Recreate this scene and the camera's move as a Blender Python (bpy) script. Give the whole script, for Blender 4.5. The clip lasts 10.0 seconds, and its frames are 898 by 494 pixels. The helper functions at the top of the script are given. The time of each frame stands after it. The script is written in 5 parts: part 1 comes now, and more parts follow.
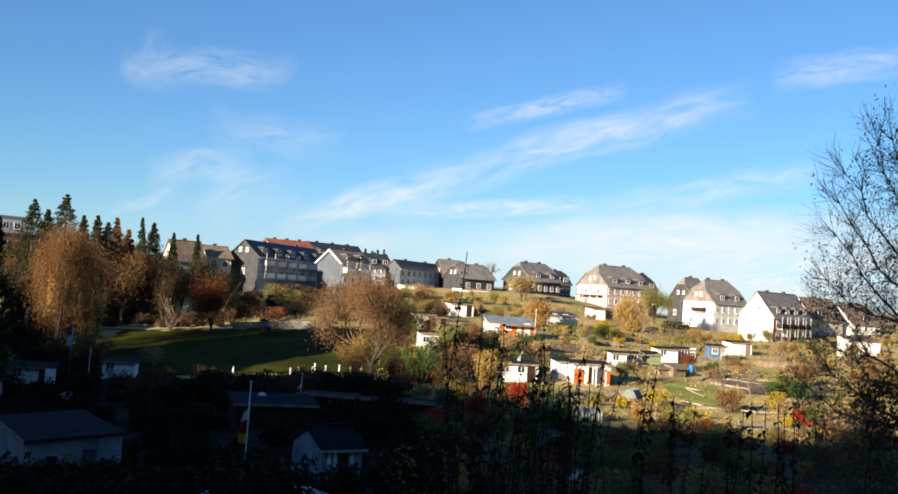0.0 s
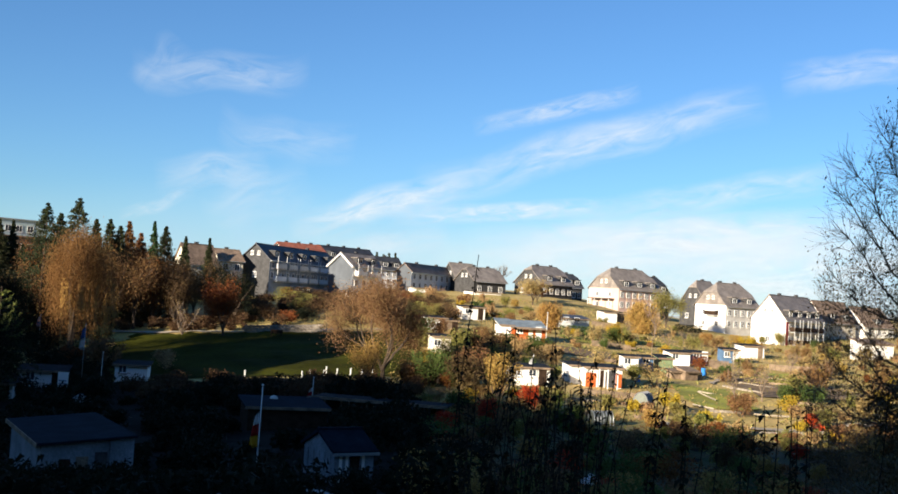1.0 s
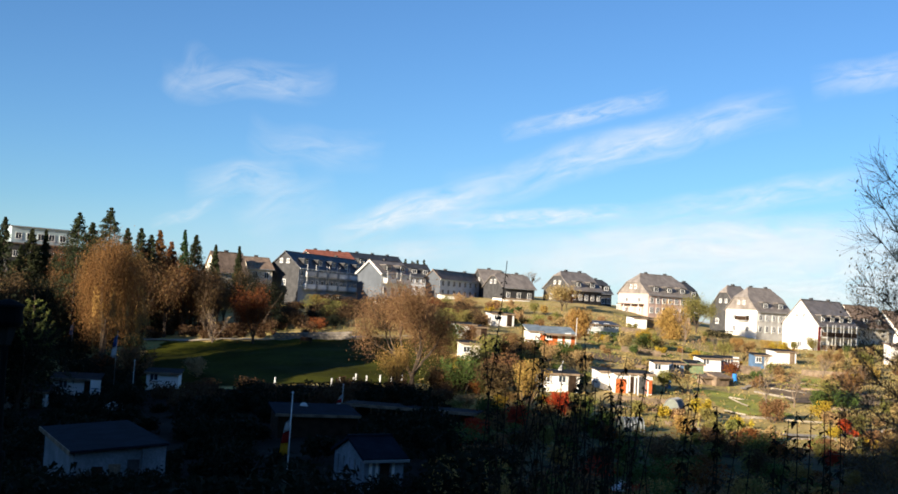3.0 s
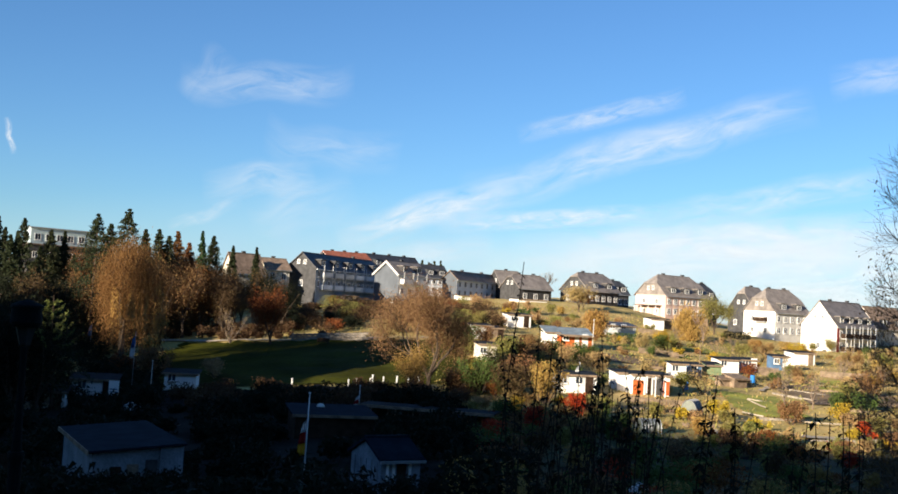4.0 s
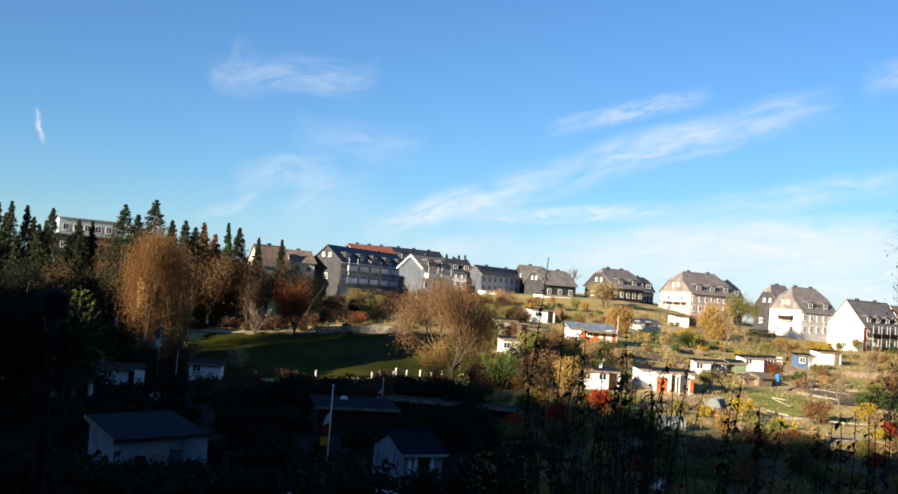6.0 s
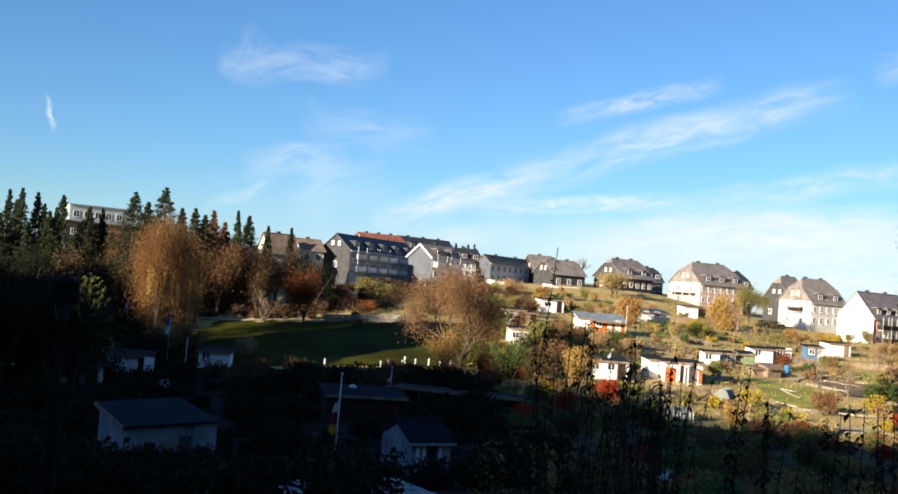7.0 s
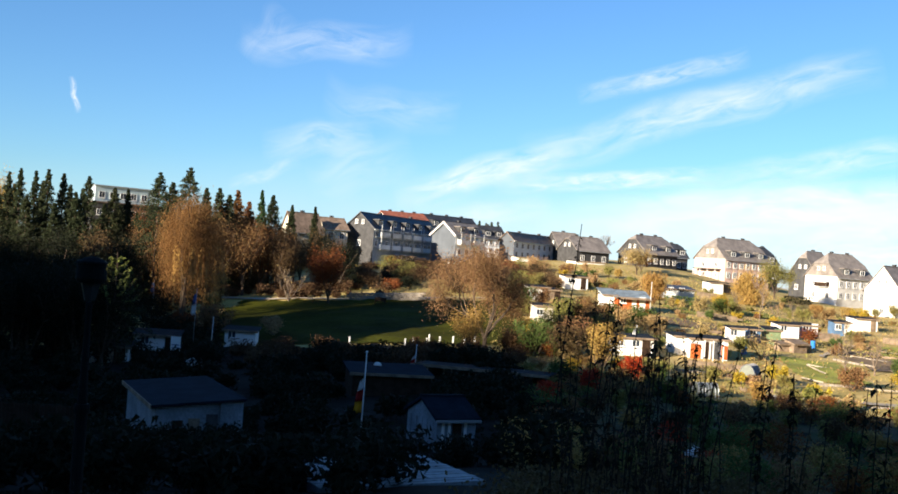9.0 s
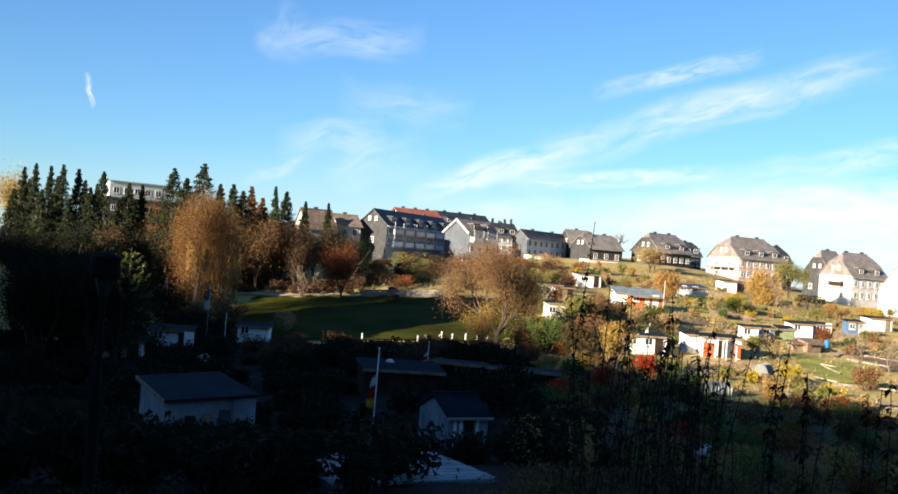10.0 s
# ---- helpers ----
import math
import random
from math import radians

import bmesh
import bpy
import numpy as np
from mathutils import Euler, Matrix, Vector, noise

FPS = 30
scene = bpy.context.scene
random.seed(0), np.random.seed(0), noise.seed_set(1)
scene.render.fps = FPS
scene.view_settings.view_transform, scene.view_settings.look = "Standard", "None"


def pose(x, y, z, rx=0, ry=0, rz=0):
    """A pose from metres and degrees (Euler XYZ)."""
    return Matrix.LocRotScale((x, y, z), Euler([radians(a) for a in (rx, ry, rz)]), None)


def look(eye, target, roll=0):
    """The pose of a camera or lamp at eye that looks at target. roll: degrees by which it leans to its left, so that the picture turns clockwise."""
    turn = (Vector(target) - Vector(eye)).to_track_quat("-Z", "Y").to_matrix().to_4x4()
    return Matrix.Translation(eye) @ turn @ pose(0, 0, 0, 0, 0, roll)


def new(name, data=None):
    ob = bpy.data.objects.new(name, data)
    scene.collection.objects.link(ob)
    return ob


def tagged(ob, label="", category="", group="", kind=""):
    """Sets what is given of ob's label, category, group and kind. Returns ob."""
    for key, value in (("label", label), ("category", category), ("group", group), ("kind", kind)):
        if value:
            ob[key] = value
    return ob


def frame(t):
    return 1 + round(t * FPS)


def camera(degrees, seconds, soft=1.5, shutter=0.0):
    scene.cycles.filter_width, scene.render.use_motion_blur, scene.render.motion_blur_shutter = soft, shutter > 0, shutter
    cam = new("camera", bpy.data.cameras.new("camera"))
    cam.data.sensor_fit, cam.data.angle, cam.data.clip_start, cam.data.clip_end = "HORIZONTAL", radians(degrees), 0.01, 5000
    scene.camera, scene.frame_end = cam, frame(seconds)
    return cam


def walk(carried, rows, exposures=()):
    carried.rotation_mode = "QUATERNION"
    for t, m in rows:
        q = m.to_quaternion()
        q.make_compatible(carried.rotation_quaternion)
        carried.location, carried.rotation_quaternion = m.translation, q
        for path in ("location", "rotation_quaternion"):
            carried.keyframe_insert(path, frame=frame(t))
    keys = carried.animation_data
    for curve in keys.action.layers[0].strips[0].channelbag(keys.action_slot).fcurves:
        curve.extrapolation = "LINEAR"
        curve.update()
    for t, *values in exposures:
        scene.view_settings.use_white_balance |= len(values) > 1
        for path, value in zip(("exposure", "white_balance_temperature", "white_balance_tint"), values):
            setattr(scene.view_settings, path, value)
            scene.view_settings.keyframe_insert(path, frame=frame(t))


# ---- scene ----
cam = camera(45.0, 10.0, soft=1.7)
# seconds, then the turn to the left, the tilt up and the lean, in degrees; the camera turns where it is
ROWS = [
    (0.0, -3.64, 2.707, 3.56), (0.5, -3.461, 2.737, 3.641), (1.0, -3.031, 2.842, 3.547), (1.5, -2.528, 2.82, 3.407),
    (2.0, -2.272, 2.955, 3.283), (2.5, -1.86, 3.06, 3.349), (4.0, -0.621, 3.106, 3.274), (4.5, 0.105, 2.789, 3.855),
    (5.0, 0.183, 2.797, 3.754), (5.5, 0.371, 2.83, 3.76), (7.0, 1.111, 2.118, 4.345), (7.5, 1.303, 1.711, 4.097),
    (8.0, 1.731, 1.216, 4.032), (8.5, 2.156, 0.861, 4.102), (9.0, 2.27, 0.855, 3.922), (9.5, 2.658, 0.691, 4.279),
    (10.0, 2.941, 0.656, 4.236),
]
walk(cam, [(t, pose(0, 0, 0, 90 + tilt, 0, yaw) @ pose(0, 0, 0, 0, 0, lean)) for t, yaw, tilt, lean in ROWS], [(0.0, 1.0), (5.5, 1.0), (7.0, 1.08), (8.5, 1.22), (10.0, 1.27)])

# ---- light ----
SUN_EL, SUN_DIR = 14.5, (0.699, 0.733)          # low autumn sun behind the eye, from the left
world = bpy.data.worlds.new("sky")
scene.world = world
world.use_nodes = True
wt = world.node_tree
sky = wt.nodes.new("ShaderNodeTexSky")
sky.sky_type = "NISHITA"
sky.sun_disc = False
sky.sun_elevation = radians(SUN_EL)
sky.sun_rotation = math.atan2(-SUN_DIR[0], -SUN_DIR[1])
sky.air_density, sky.dust_density, sky.ozone_density = 1.0, 0.0, 4.0
cool = wt.nodes.new("ShaderNodeMix")
cool.data_type, cool.blend_type = "RGBA", "MULTIPLY"
cool.inputs[0].default_value = 1.0
cool.inputs[7].default_value = (0.76, 0.985, 1.2, 1)
wt.links.new(sky.outputs[0], cool.inputs[6])
wt.links.new(cool.outputs[2], wt.nodes["Background"].inputs[0])
wt.nodes["Background"].inputs[1].default_value = 0.067
sun = new("sun", bpy.data.lights.new("sun", "SUN"))
sun.data.energy, sun.data.angle, sun.data.color = 6.5, radians(0.5), (1.0, 0.86, 0.68)
sun.matrix_world = look((-SUN_DIR[0] * 100, -SUN_DIR[1] * 100, 25.8), (0, 0, 0))

# ---- materials ----


def material(name, colour, rough=0.8, vary=0.25, size=2.0, fine=30.0, bump=0.3, metal=0.0, each=0.0, hue=0.0, second=None, gloss=0.3):
    """A surface with stains (size metres), grain (fine per metre) and a tone of its own for every piece."""
    m = bpy.data.materials.new(name)
    m.use_nodes = True
    n, l = m.node_tree.nodes, m.node_tree.links
    b = n["Principled BSDF"]
    b.inputs["Roughness"].default_value, b.inputs["Metallic"].default_value = rough, metal
    b.inputs["Specular IOR Level"].default_value = gloss
    co = n.new("ShaderNodeTexCoord")
    big, small = n.new("ShaderNodeTexNoise"), n.new("ShaderNodeTexNoise")
    big.inputs["Scale"].default_value, big.inputs["Detail"].default_value = 1.0 / size, 5
    small.inputs["Scale"].default_value, small.inputs["Detail"].default_value = fine, 3
    for t in (big, small):
        l.new(co.outputs["Object"], t.inputs["Vector"])
    mix = n.new("ShaderNodeMix")
    mix.data_type = "RGBA"
    dark = second or tuple(c * (1 - vary * 1.6) for c in colour)
    mix.inputs[6].default_value, mix.inputs[7].default_value = (*dark, 1), (*colour, 1)
    ramp = n.new("ShaderNodeMapRange")
    ramp.inputs[1].default_value, ramp.inputs[2].default_value = 0.35, 0.65
    l.new(big.outputs["Fac"], ramp.inputs[0])
    l.new(ramp.outputs[0], mix.inputs[0])
    hsv = n.new("ShaderNodeHueSaturation")
    val = n.new("ShaderNodeMapRange")
    val.inputs[3].default_value, val.inputs[4].default_value = 1 - vary * 0.8, 1 + vary * 0.8
    val.inputs[1].default_value, val.inputs[2].default_value = 0.3, 0.7
    l.new(small.outputs["Fac"], val.inputs[0])
    last = val.outputs[0]
    if each or hue:
        geo, obi = n.new("ShaderNodeNewGeometry"), n.new("ShaderNodeObjectInfo")
        ea = n.new("ShaderNodeMapRange")
        ea.inputs[3].default_value, ea.inputs[4].default_value = 1 - each, 1 + each
        l.new(geo.outputs["Random Per Island"], ea.inputs[0])
        mul = n.new("ShaderNodeMath")
        mul.operation = "MULTIPLY"
        l.new(last, mul.inputs[0])
        l.new(ea.outputs[0], mul.inputs[1])
        last = mul.outputs[0]
        hu = n.new("ShaderNodeMapRange")
        hu.inputs[3].default_value, hu.inputs[4].default_value = 0.5 - hue, 0.5 + hue
        add = n.new("ShaderNodeMath")
        add.operation = "MULTIPLY_ADD"
        add.inputs[1].default_value = 0.5
        l.new(geo.outputs["Random Per Island"], add.inputs[0])
        half = n.new("ShaderNodeMath")
        half.operation = "MULTIPLY"
        half.inputs[1].default_value = 0.5
        l.new(obi.outputs["Random"], half.inputs[0])
        l.new(half.outputs[0], add.inputs[2])
        l.new(add.outputs[0], hu.inputs[0])
        l.new(hu.outputs[0], hsv.inputs["Hue"])
    l.new(last, hsv.inputs["Value"])
    l.new(mix.outputs[2], hsv.inputs["Color"])
    l.new(hsv.outputs[0], b.inputs["Base Color"])
    if bump:
        bu = n.new("ShaderNodeBump")
        bu.inputs["Strength"].default_value, bu.inputs["Distance"].default_value = bump, 0.03
        l.new(small.outputs["Fac"], bu.inputs["Height"])
        l.new(bu.outputs[0], b.inputs["Normal"])
    return m


def leafy(name, colour, hue=0.03, each=0.25):
    """Thin leaves: light passes through them in part."""
    m = material(name, colour, 0.65, 0.15, 3.0, 6.0, 0.0, each=each, hue=hue)
    n, l = m.node_tree.nodes, m.node_tree.links
    b, out = n["Principled BSDF"], n["Material Output"]
    b.inputs["Specular IOR Level"].default_value = 0.08
    tr, mx = n.new("ShaderNodeBsdfTranslucent"), n.new("ShaderNodeMixShader")
    mx.inputs[0].default_value = 0.25
    l.new(b.inputs["Base Color"].links[0].from_socket, tr.inputs[0])
    l.new(b.outputs[0], mx.inputs[1])
    l.new(tr.outputs[0], mx.inputs[2])
    l.new(mx.outputs[0], out.inputs[0])
    return m


M = dict(
    grass=material("rough autumn grass", (0.47, 0.34, 0.135), 0.95, 0.3, 6.0, 3.0, 0.6, second=(0.29, 0.235, 0.06)),
    # grass colour lowered, blue most of all, to deepen the meadow's shade
    meadow=material("meadow grass darkened for shade", (0.044, 0.047, 0.004), 0.95, 0.3, 7.0, 2.0, 0.6, gloss=0.05),
    lawn=material("mown lawn", (0.29, 0.295, 0.045), 0.9, 0.25, 4.0, 4.0, 0.5),
    # near-black ground colour that carries the shade of the hollow
    shadeground=material("ground darkened for shade", (0.022, 0.021, 0.018), 0.95, 0.3, 2.0, 6.0, 0.6, gloss=0.05),
    # dimmed copy of the bare soil, with weeds, for plots in shade
    shadesoil=material("garden soil and weeds darkened for shade", (0.11, 0.09, 0.055), 0.95, 0.35, 3.0, 5.0, 0.6, second=(0.055, 0.065, 0.028), gloss=0.05),
    soil=material("bare soil", (0.20, 0.14, 0.08), 0.95, 0.3, 2.0, 6.0, 0.6),
    path=material("gravel path", (0.42, 0.36, 0.27), 0.9, 0.2, 2.0, 12.0, 0.4),
    stone=material("rubble stone", (0.30, 0.26, 0.21), 0.9, 0.3, 0.8, 8.0, 0.8),
    white=material("white render", (0.80, 0.78, 0.74), 0.85, 0.06, 3.0, 20.0, 0.15),
    # white paint lowered to a blue-grey to hold the hollow's shade
    dull=material("white walls darkened for shade", (0.24, 0.27, 0.30), 0.9, 0.22, 1.2, 9.0, 0.3, gloss=0.05),
    cream=material("cream render", (0.66, 0.60, 0.48), 0.85, 0.1, 3.0, 20.0, 0.15),
    pink=material("pale pink render", (0.58, 0.42, 0.36), 0.85, 0.1, 3.0, 20.0, 0.15),
    grey=material("grey render", (0.56, 0.57, 0.56), 0.85, 0.12, 3.0, 20.0, 0.15),
    pale=material("blue-white render", (0.66, 0.70, 0.74), 0.8, 0.1, 3.0, 20.0, 0.15),
    # white render lowered for the side the sun only grazes
    greyed=material("white render greyed for raking light", (0.62, 0.61, 0.58), 0.85, 0.15, 2.0, 20.0, 0.15),
    mint=material("pale mint cladding", (0.40, 0.50, 0.52), 0.6, 0.06, 3.0, 20.0, 0.05),
    # wall colour with blue skylit shade put into it
    bluegrey=material("render blued and darkened for shade", (0.27, 0.31, 0.36), 0.75, 0.15, 2.0, 20.0, 0.15),
    # pale gable wall with its shade put into the colour
    bluedark=material("gable wall darkened for shade", (0.10, 0.115, 0.135), 0.8, 0.15, 2.0, 10.0, 0.2),
    twig=material("dark bramble stems", (0.035, 0.028, 0.022), 0.95, 0.2, 0.5, 12.0, 0.2, gloss=0.05),
    red=material("red paint", (0.35, 0.04, 0.05), 0.6, 0.15, 1.0, 20.0, 0.1),
    slatewall=material("slate cladding", (0.058, 0.058, 0.06), 0.75, 0.25, 0.8, 5.0, 0.5),
    slate=material("slate roof", (0.25, 0.22, 0.195), 0.55, 0.25, 1.2, 5.0, 0.5),
    slatedark=material("dark slate roof", (0.055, 0.06, 0.07), 0.5, 0.3, 1.2, 5.0, 0.5),
    tilebrown=material("brown tiled roof", (0.25, 0.18, 0.13), 0.75, 0.25, 1.2, 4.0, 0.6),
    tilered=material("red tiled roof", (0.30, 0.10, 0.06), 0.75, 0.25, 1.2, 4.0, 0.6),
    felt=material("roofing felt", (0.028, 0.032, 0.037), 0.8, 0.25, 1.0, 9.0, 0.4, gloss=0.05),
    # copy of the felt with blue shade put into its colour
    feltdark=material("roofing felt darkened and blued for shade", (0.012, 0.020, 0.032), 0.95, 0.25, 1.0, 9.0, 0.3, gloss=0.05),
    feltblue=material("blue-grey corrugated roofing", (0.22, 0.27, 0.30), 0.6, 0.25, 1.0, 6.0, 0.4),
    glass=material("window glass", (0.035, 0.045, 0.06), 0.08, 0.1, 2.0, 5.0, 0.0),
    frame=material("white window frame", (0.75, 0.75, 0.73), 0.5, 0.05, 1.0, 20.0, 0.0),
    darkwood=material("dark stained boards", (0.05, 0.032, 0.022), 0.7, 0.3, 0.6, 14.0, 0.4, gloss=0.05),
    wood=material("weathered boards", (0.26, 0.19, 0.13), 0.8, 0.3, 0.6, 14.0, 0.4),
    orange=material("orange-red boards", (0.48, 0.12, 0.03), 0.6, 0.2, 0.6, 14.0, 0.2),
    green=material("faded green boards", (0.20, 0.26, 0.14), 0.7, 0.2, 0.6, 14.0, 0.2),
    blue=material("blue painted boards", (0.10, 0.18, 0.30), 0.6, 0.2, 0.6, 14.0, 0.2),
    tarp=material("bright blue tarpaulin", (0.03, 0.22, 0.60), 0.45, 0.15, 0.5, 8.0, 0.3),
    metal=material("grey metal", (0.45, 0.46, 0.47), 0.4, 0.1, 1.0, 20.0, 0.1, metal=0.6),
    pole=material("white painted pole", (0.70, 0.70, 0.68), 0.5, 0.1, 1.0, 20.0, 0.0),
    bark=material("bark", (0.09, 0.065, 0.045), 0.9, 0.3, 0.5, 12.0, 0.6),
    barkpale=material("pale twigs", (0.20, 0.15, 0.11), 0.9, 0.2, 0.5, 12.0, 0.4),
    iron=material("green-black cast iron", (0.008, 0.011, 0.012), 0.85, 0.2, 0.3, 20.0, 0.2, gloss=0.05),
    lampglass=material("dusty lamp glass", (0.03, 0.032, 0.032), 0.5, 0.1, 0.3, 20.0, 0.0, gloss=0.05),
    cloudy=material("cloudy greenhouse sheet", (0.16, 0.18, 0.15), 0.35, 0.2, 0.6, 10.0, 0.1),
    cloth_black=material("black cloth", (0.02, 0.02, 0.02), 0.8, 0.1, 0.5, 20.0, 0.0),
    cloth_red=material("red cloth", (0.45, 0.03, 0.03), 0.8, 0.1, 0.5, 20.0, 0.0),
    cloth_gold=material("golden yellow cloth", (0.70, 0.42, 0.04), 0.8, 0.1, 0.5, 20.0, 0.0),
    cloth_white=material("white cloth", (0.75, 0.75, 0.75), 0.8, 0.05, 0.5, 20.0, 0.0),
    cloth_blue=material("blue cloth", (0.05, 0.18, 0.45), 0.8, 0.1, 0.5, 20.0, 0.0),
    leaf_gold=leafy("golden leaves", (0.40, 0.25, 0.075), 0.025),
    leaf_yellow=leafy("yellow leaves", (0.46, 0.32, 0.04), 0.02),
    leaf_orange=leafy("orange leaves", (0.21, 0.075, 0.024), 0.025),
    leaf_red=leafy("red leaves", (0.42, 0.05, 0.02), 0.02),
    leaf_rust=leafy("rust-gold leaves", (0.20, 0.098, 0.037), 0.02),
    straw=leafy("dry straw blades", (0.43, 0.305, 0.12), 0.02, 0.2),
    leaf_hazel=leafy("hazel-brown leaves", (0.26, 0.165, 0.072), 0.03),
    # umber also serves as brown leaves lying in shade
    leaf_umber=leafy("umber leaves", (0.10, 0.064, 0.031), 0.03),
    leaf_brown=leafy("brown leaves", (0.24, 0.14, 0.06), 0.03),
    leaf_tan=leafy("tan leaves", (0.42, 0.29, 0.13), 0.03),
    leaf_olive=leafy("olive leaves", (0.24, 0.22, 0.065), 0.04),
    leaf_green=leafy("green leaves", (0.09, 0.13, 0.035), 0.03),
    # shade is put into this leaf colour, far below real foliage
    leaf_dark=leafy("leaves darkened for shade", (0.017, 0.020, 0.011), 0.05),
    needle=leafy("spruce needles", (0.042, 0.052, 0.024), 0.03),
    cypress=leafy("cypress scales", (0.035, 0.070, 0.026), 0.02),
    # lit copy of the needles, sunlight in the colour
    needle_lit=leafy("yellow-green needles coloured as sunlit", (0.16, 0.18, 0.05), 0.03),
)

# ---- mesh helpers ----


def put(bm, name, mat, parent=None, smooth=False):
    me = bpy.data.meshes.new(name)
    bm.to_mesh(me)
    bm.free()
    me.materials.append(M[mat])
    if smooth:
        me.shade_smooth()
    ob = new(name, me)
    ob.parent = parent
    return ob


def part(name, bm, mat, parent, label="", smooth=False):
    ob = put(bm, name, mat, parent, smooth)
    return tagged(ob, label) if label else ob


def block(bm, x0, x1, y0, y1, z0, z1, bevel=0.0):
    """A box between two corners."""
    m = Matrix.LocRotScale(((x0 + x1) / 2, (y0 + y1) / 2, (z0 + z1) / 2), None, (abs(x1 - x0), abs(y1 - y0), abs(z1 - z0)))
    vs = bmesh.ops.create_cube(bm, size=1, matrix=m)["verts"]
    if bevel:
        es = list({e for v in vs for e in v.link_edges})
        bmesh.ops.bevel(bm, geom=es, offset=bevel, segments=1, affect="EDGES")
    return bm


def boxes(*args, bevel=0.0):
    bm = bmesh.new()
    for a in args:
        block(bm, *a, bevel=bevel)
    return bm


def prism(bm, pts, x0, x1):
    """An outline of (y, z) points drawn out along x."""
    a = [bm.verts.new((x0, y, z)) for y, z in pts]
    b = [bm.verts.new((x1, y, z)) for y, z in pts]
    bm.faces.new(a[::-1])
    bm.faces.new(b)
    for i in range(len(pts)):
        j = (i + 1) % len(pts)
        bm.faces.new((a[i], a[j], b[j], b[i]))
    bmesh.ops.recalc_face_normals(bm, faces=bm.faces)
    return bm


def tube(bm, pts, r0, r1, sides=6):
    """A tapering limb through the points."""
    rings = []
    n = len(pts)
    for i, p in enumerate(pts):
        p = Vector(p)
        d = (Vector(pts[min(i + 1, n - 1)]) - Vector(pts[max(i - 1, 0)])).normalized()
        q = d.to_track_quat("Z", "Y")
        r = r0 + (r1 - r0) * i / max(n - 1, 1)
        rings.append([bm.verts.new(p + q @ Vector((r * math.cos(a), r * math.sin(a), 0))) for a in (2 * math.pi * k / sides for k in range(sides))])
    for a, b in zip(rings, rings[1:]):
        for k in range(sides):
            bm.faces.new((a[k], a[(k + 1) % sides], b[(k + 1) % sides], b[k]))
    bm.faces.new(rings[0][::-1])
    bm.faces.new(rings[-1])
    return bm


def leaves(name, places, size, mat, parent, rng, droop=0.0, long=1.6, near=False):
    """One mesh of many small leaves at the given places; far ones are single blades."""
    p = np.asarray(places, float)
    n = len(p)
    a = rng.normal(size=(n, 3))
    a[:, 2] -= droop * 3
    a /= np.linalg.norm(a, axis=1, keepdims=True)
    b = np.cross(a, rng.normal(size=(n, 3)))
    b /= np.linalg.norm(b, axis=1, keepdims=True)
    s = size * rng.uniform(0.6, 1.4, (n, 1))
    if near:
        v = np.stack([p - a * s * long / 2, p + b * s / 2, p + a * s * long / 2, p - b * s / 2], 1).reshape(-1, 3)
        f = np.arange(4 * n).reshape(-1, 4)
    else:
        v = np.stack([p - a * s * long / 2 - b * s / 3, p - a * s * long / 2 + b * s / 2, p + a * s * long * 0.6], 1).reshape(-1, 3)
        f = np.arange(3 * n).reshape(-1, 3)
    me = bpy.data.meshes.new(name)
    me.from_pydata(v.tolist(), [], f.tolist())
    me.materials.append(M[mat])
    ob = new(name, me)
    ob.parent = parent
    return ob


FALL, RUN = math.sin(radians(3.8)), math.cos(radians(3.8))


def level(x, y, z):
    """From the plan, whose x axis follows the fall of the valley side by 3.8 degrees, to level axes."""
    return RUN * x - FALL * z, y, FALL * x + RUN * z


def holder(name, x, y, z=None, turn=0.0, sink=0.0):
    """An empty at the foot of a thing that stands upright."""
    ob = new(name)
    ob.empty_display_size = 0.3
    ob.matrix_basis = pose(*level(x, y, (height(x, y) if z is None else z) - sink), 0, 0, turn)
    return ob


# ---- ground ----
NEAR_Y = [0, 12, 30, 55, 85, 115, 150, 180, 230, 300, 420, 2600]
LEFT_Z = [-2.2, -3.6, -6.8, -10.0, -9.6, -8.3, -4.6, -2.2, 1.0, 3.0, 0, -60]
RIGHT_Z = [-2.2, -3.8, -7.5, -11.8, -12.3, -11.6, -10.6, -10.2, -9.5, -10.0, -16, -60]
# unseen crest behind the eye, fitted to the edge of the foreground's shade
CREST_X = [-520, -340, -291, -263, -256, -247, -240, -227, -212, -190, 0, 200]
CREST_Z = [164, 126, 110.5, 101.5, 100.5, 102, 100.5, 96.5, 92, 86, 85, 75]


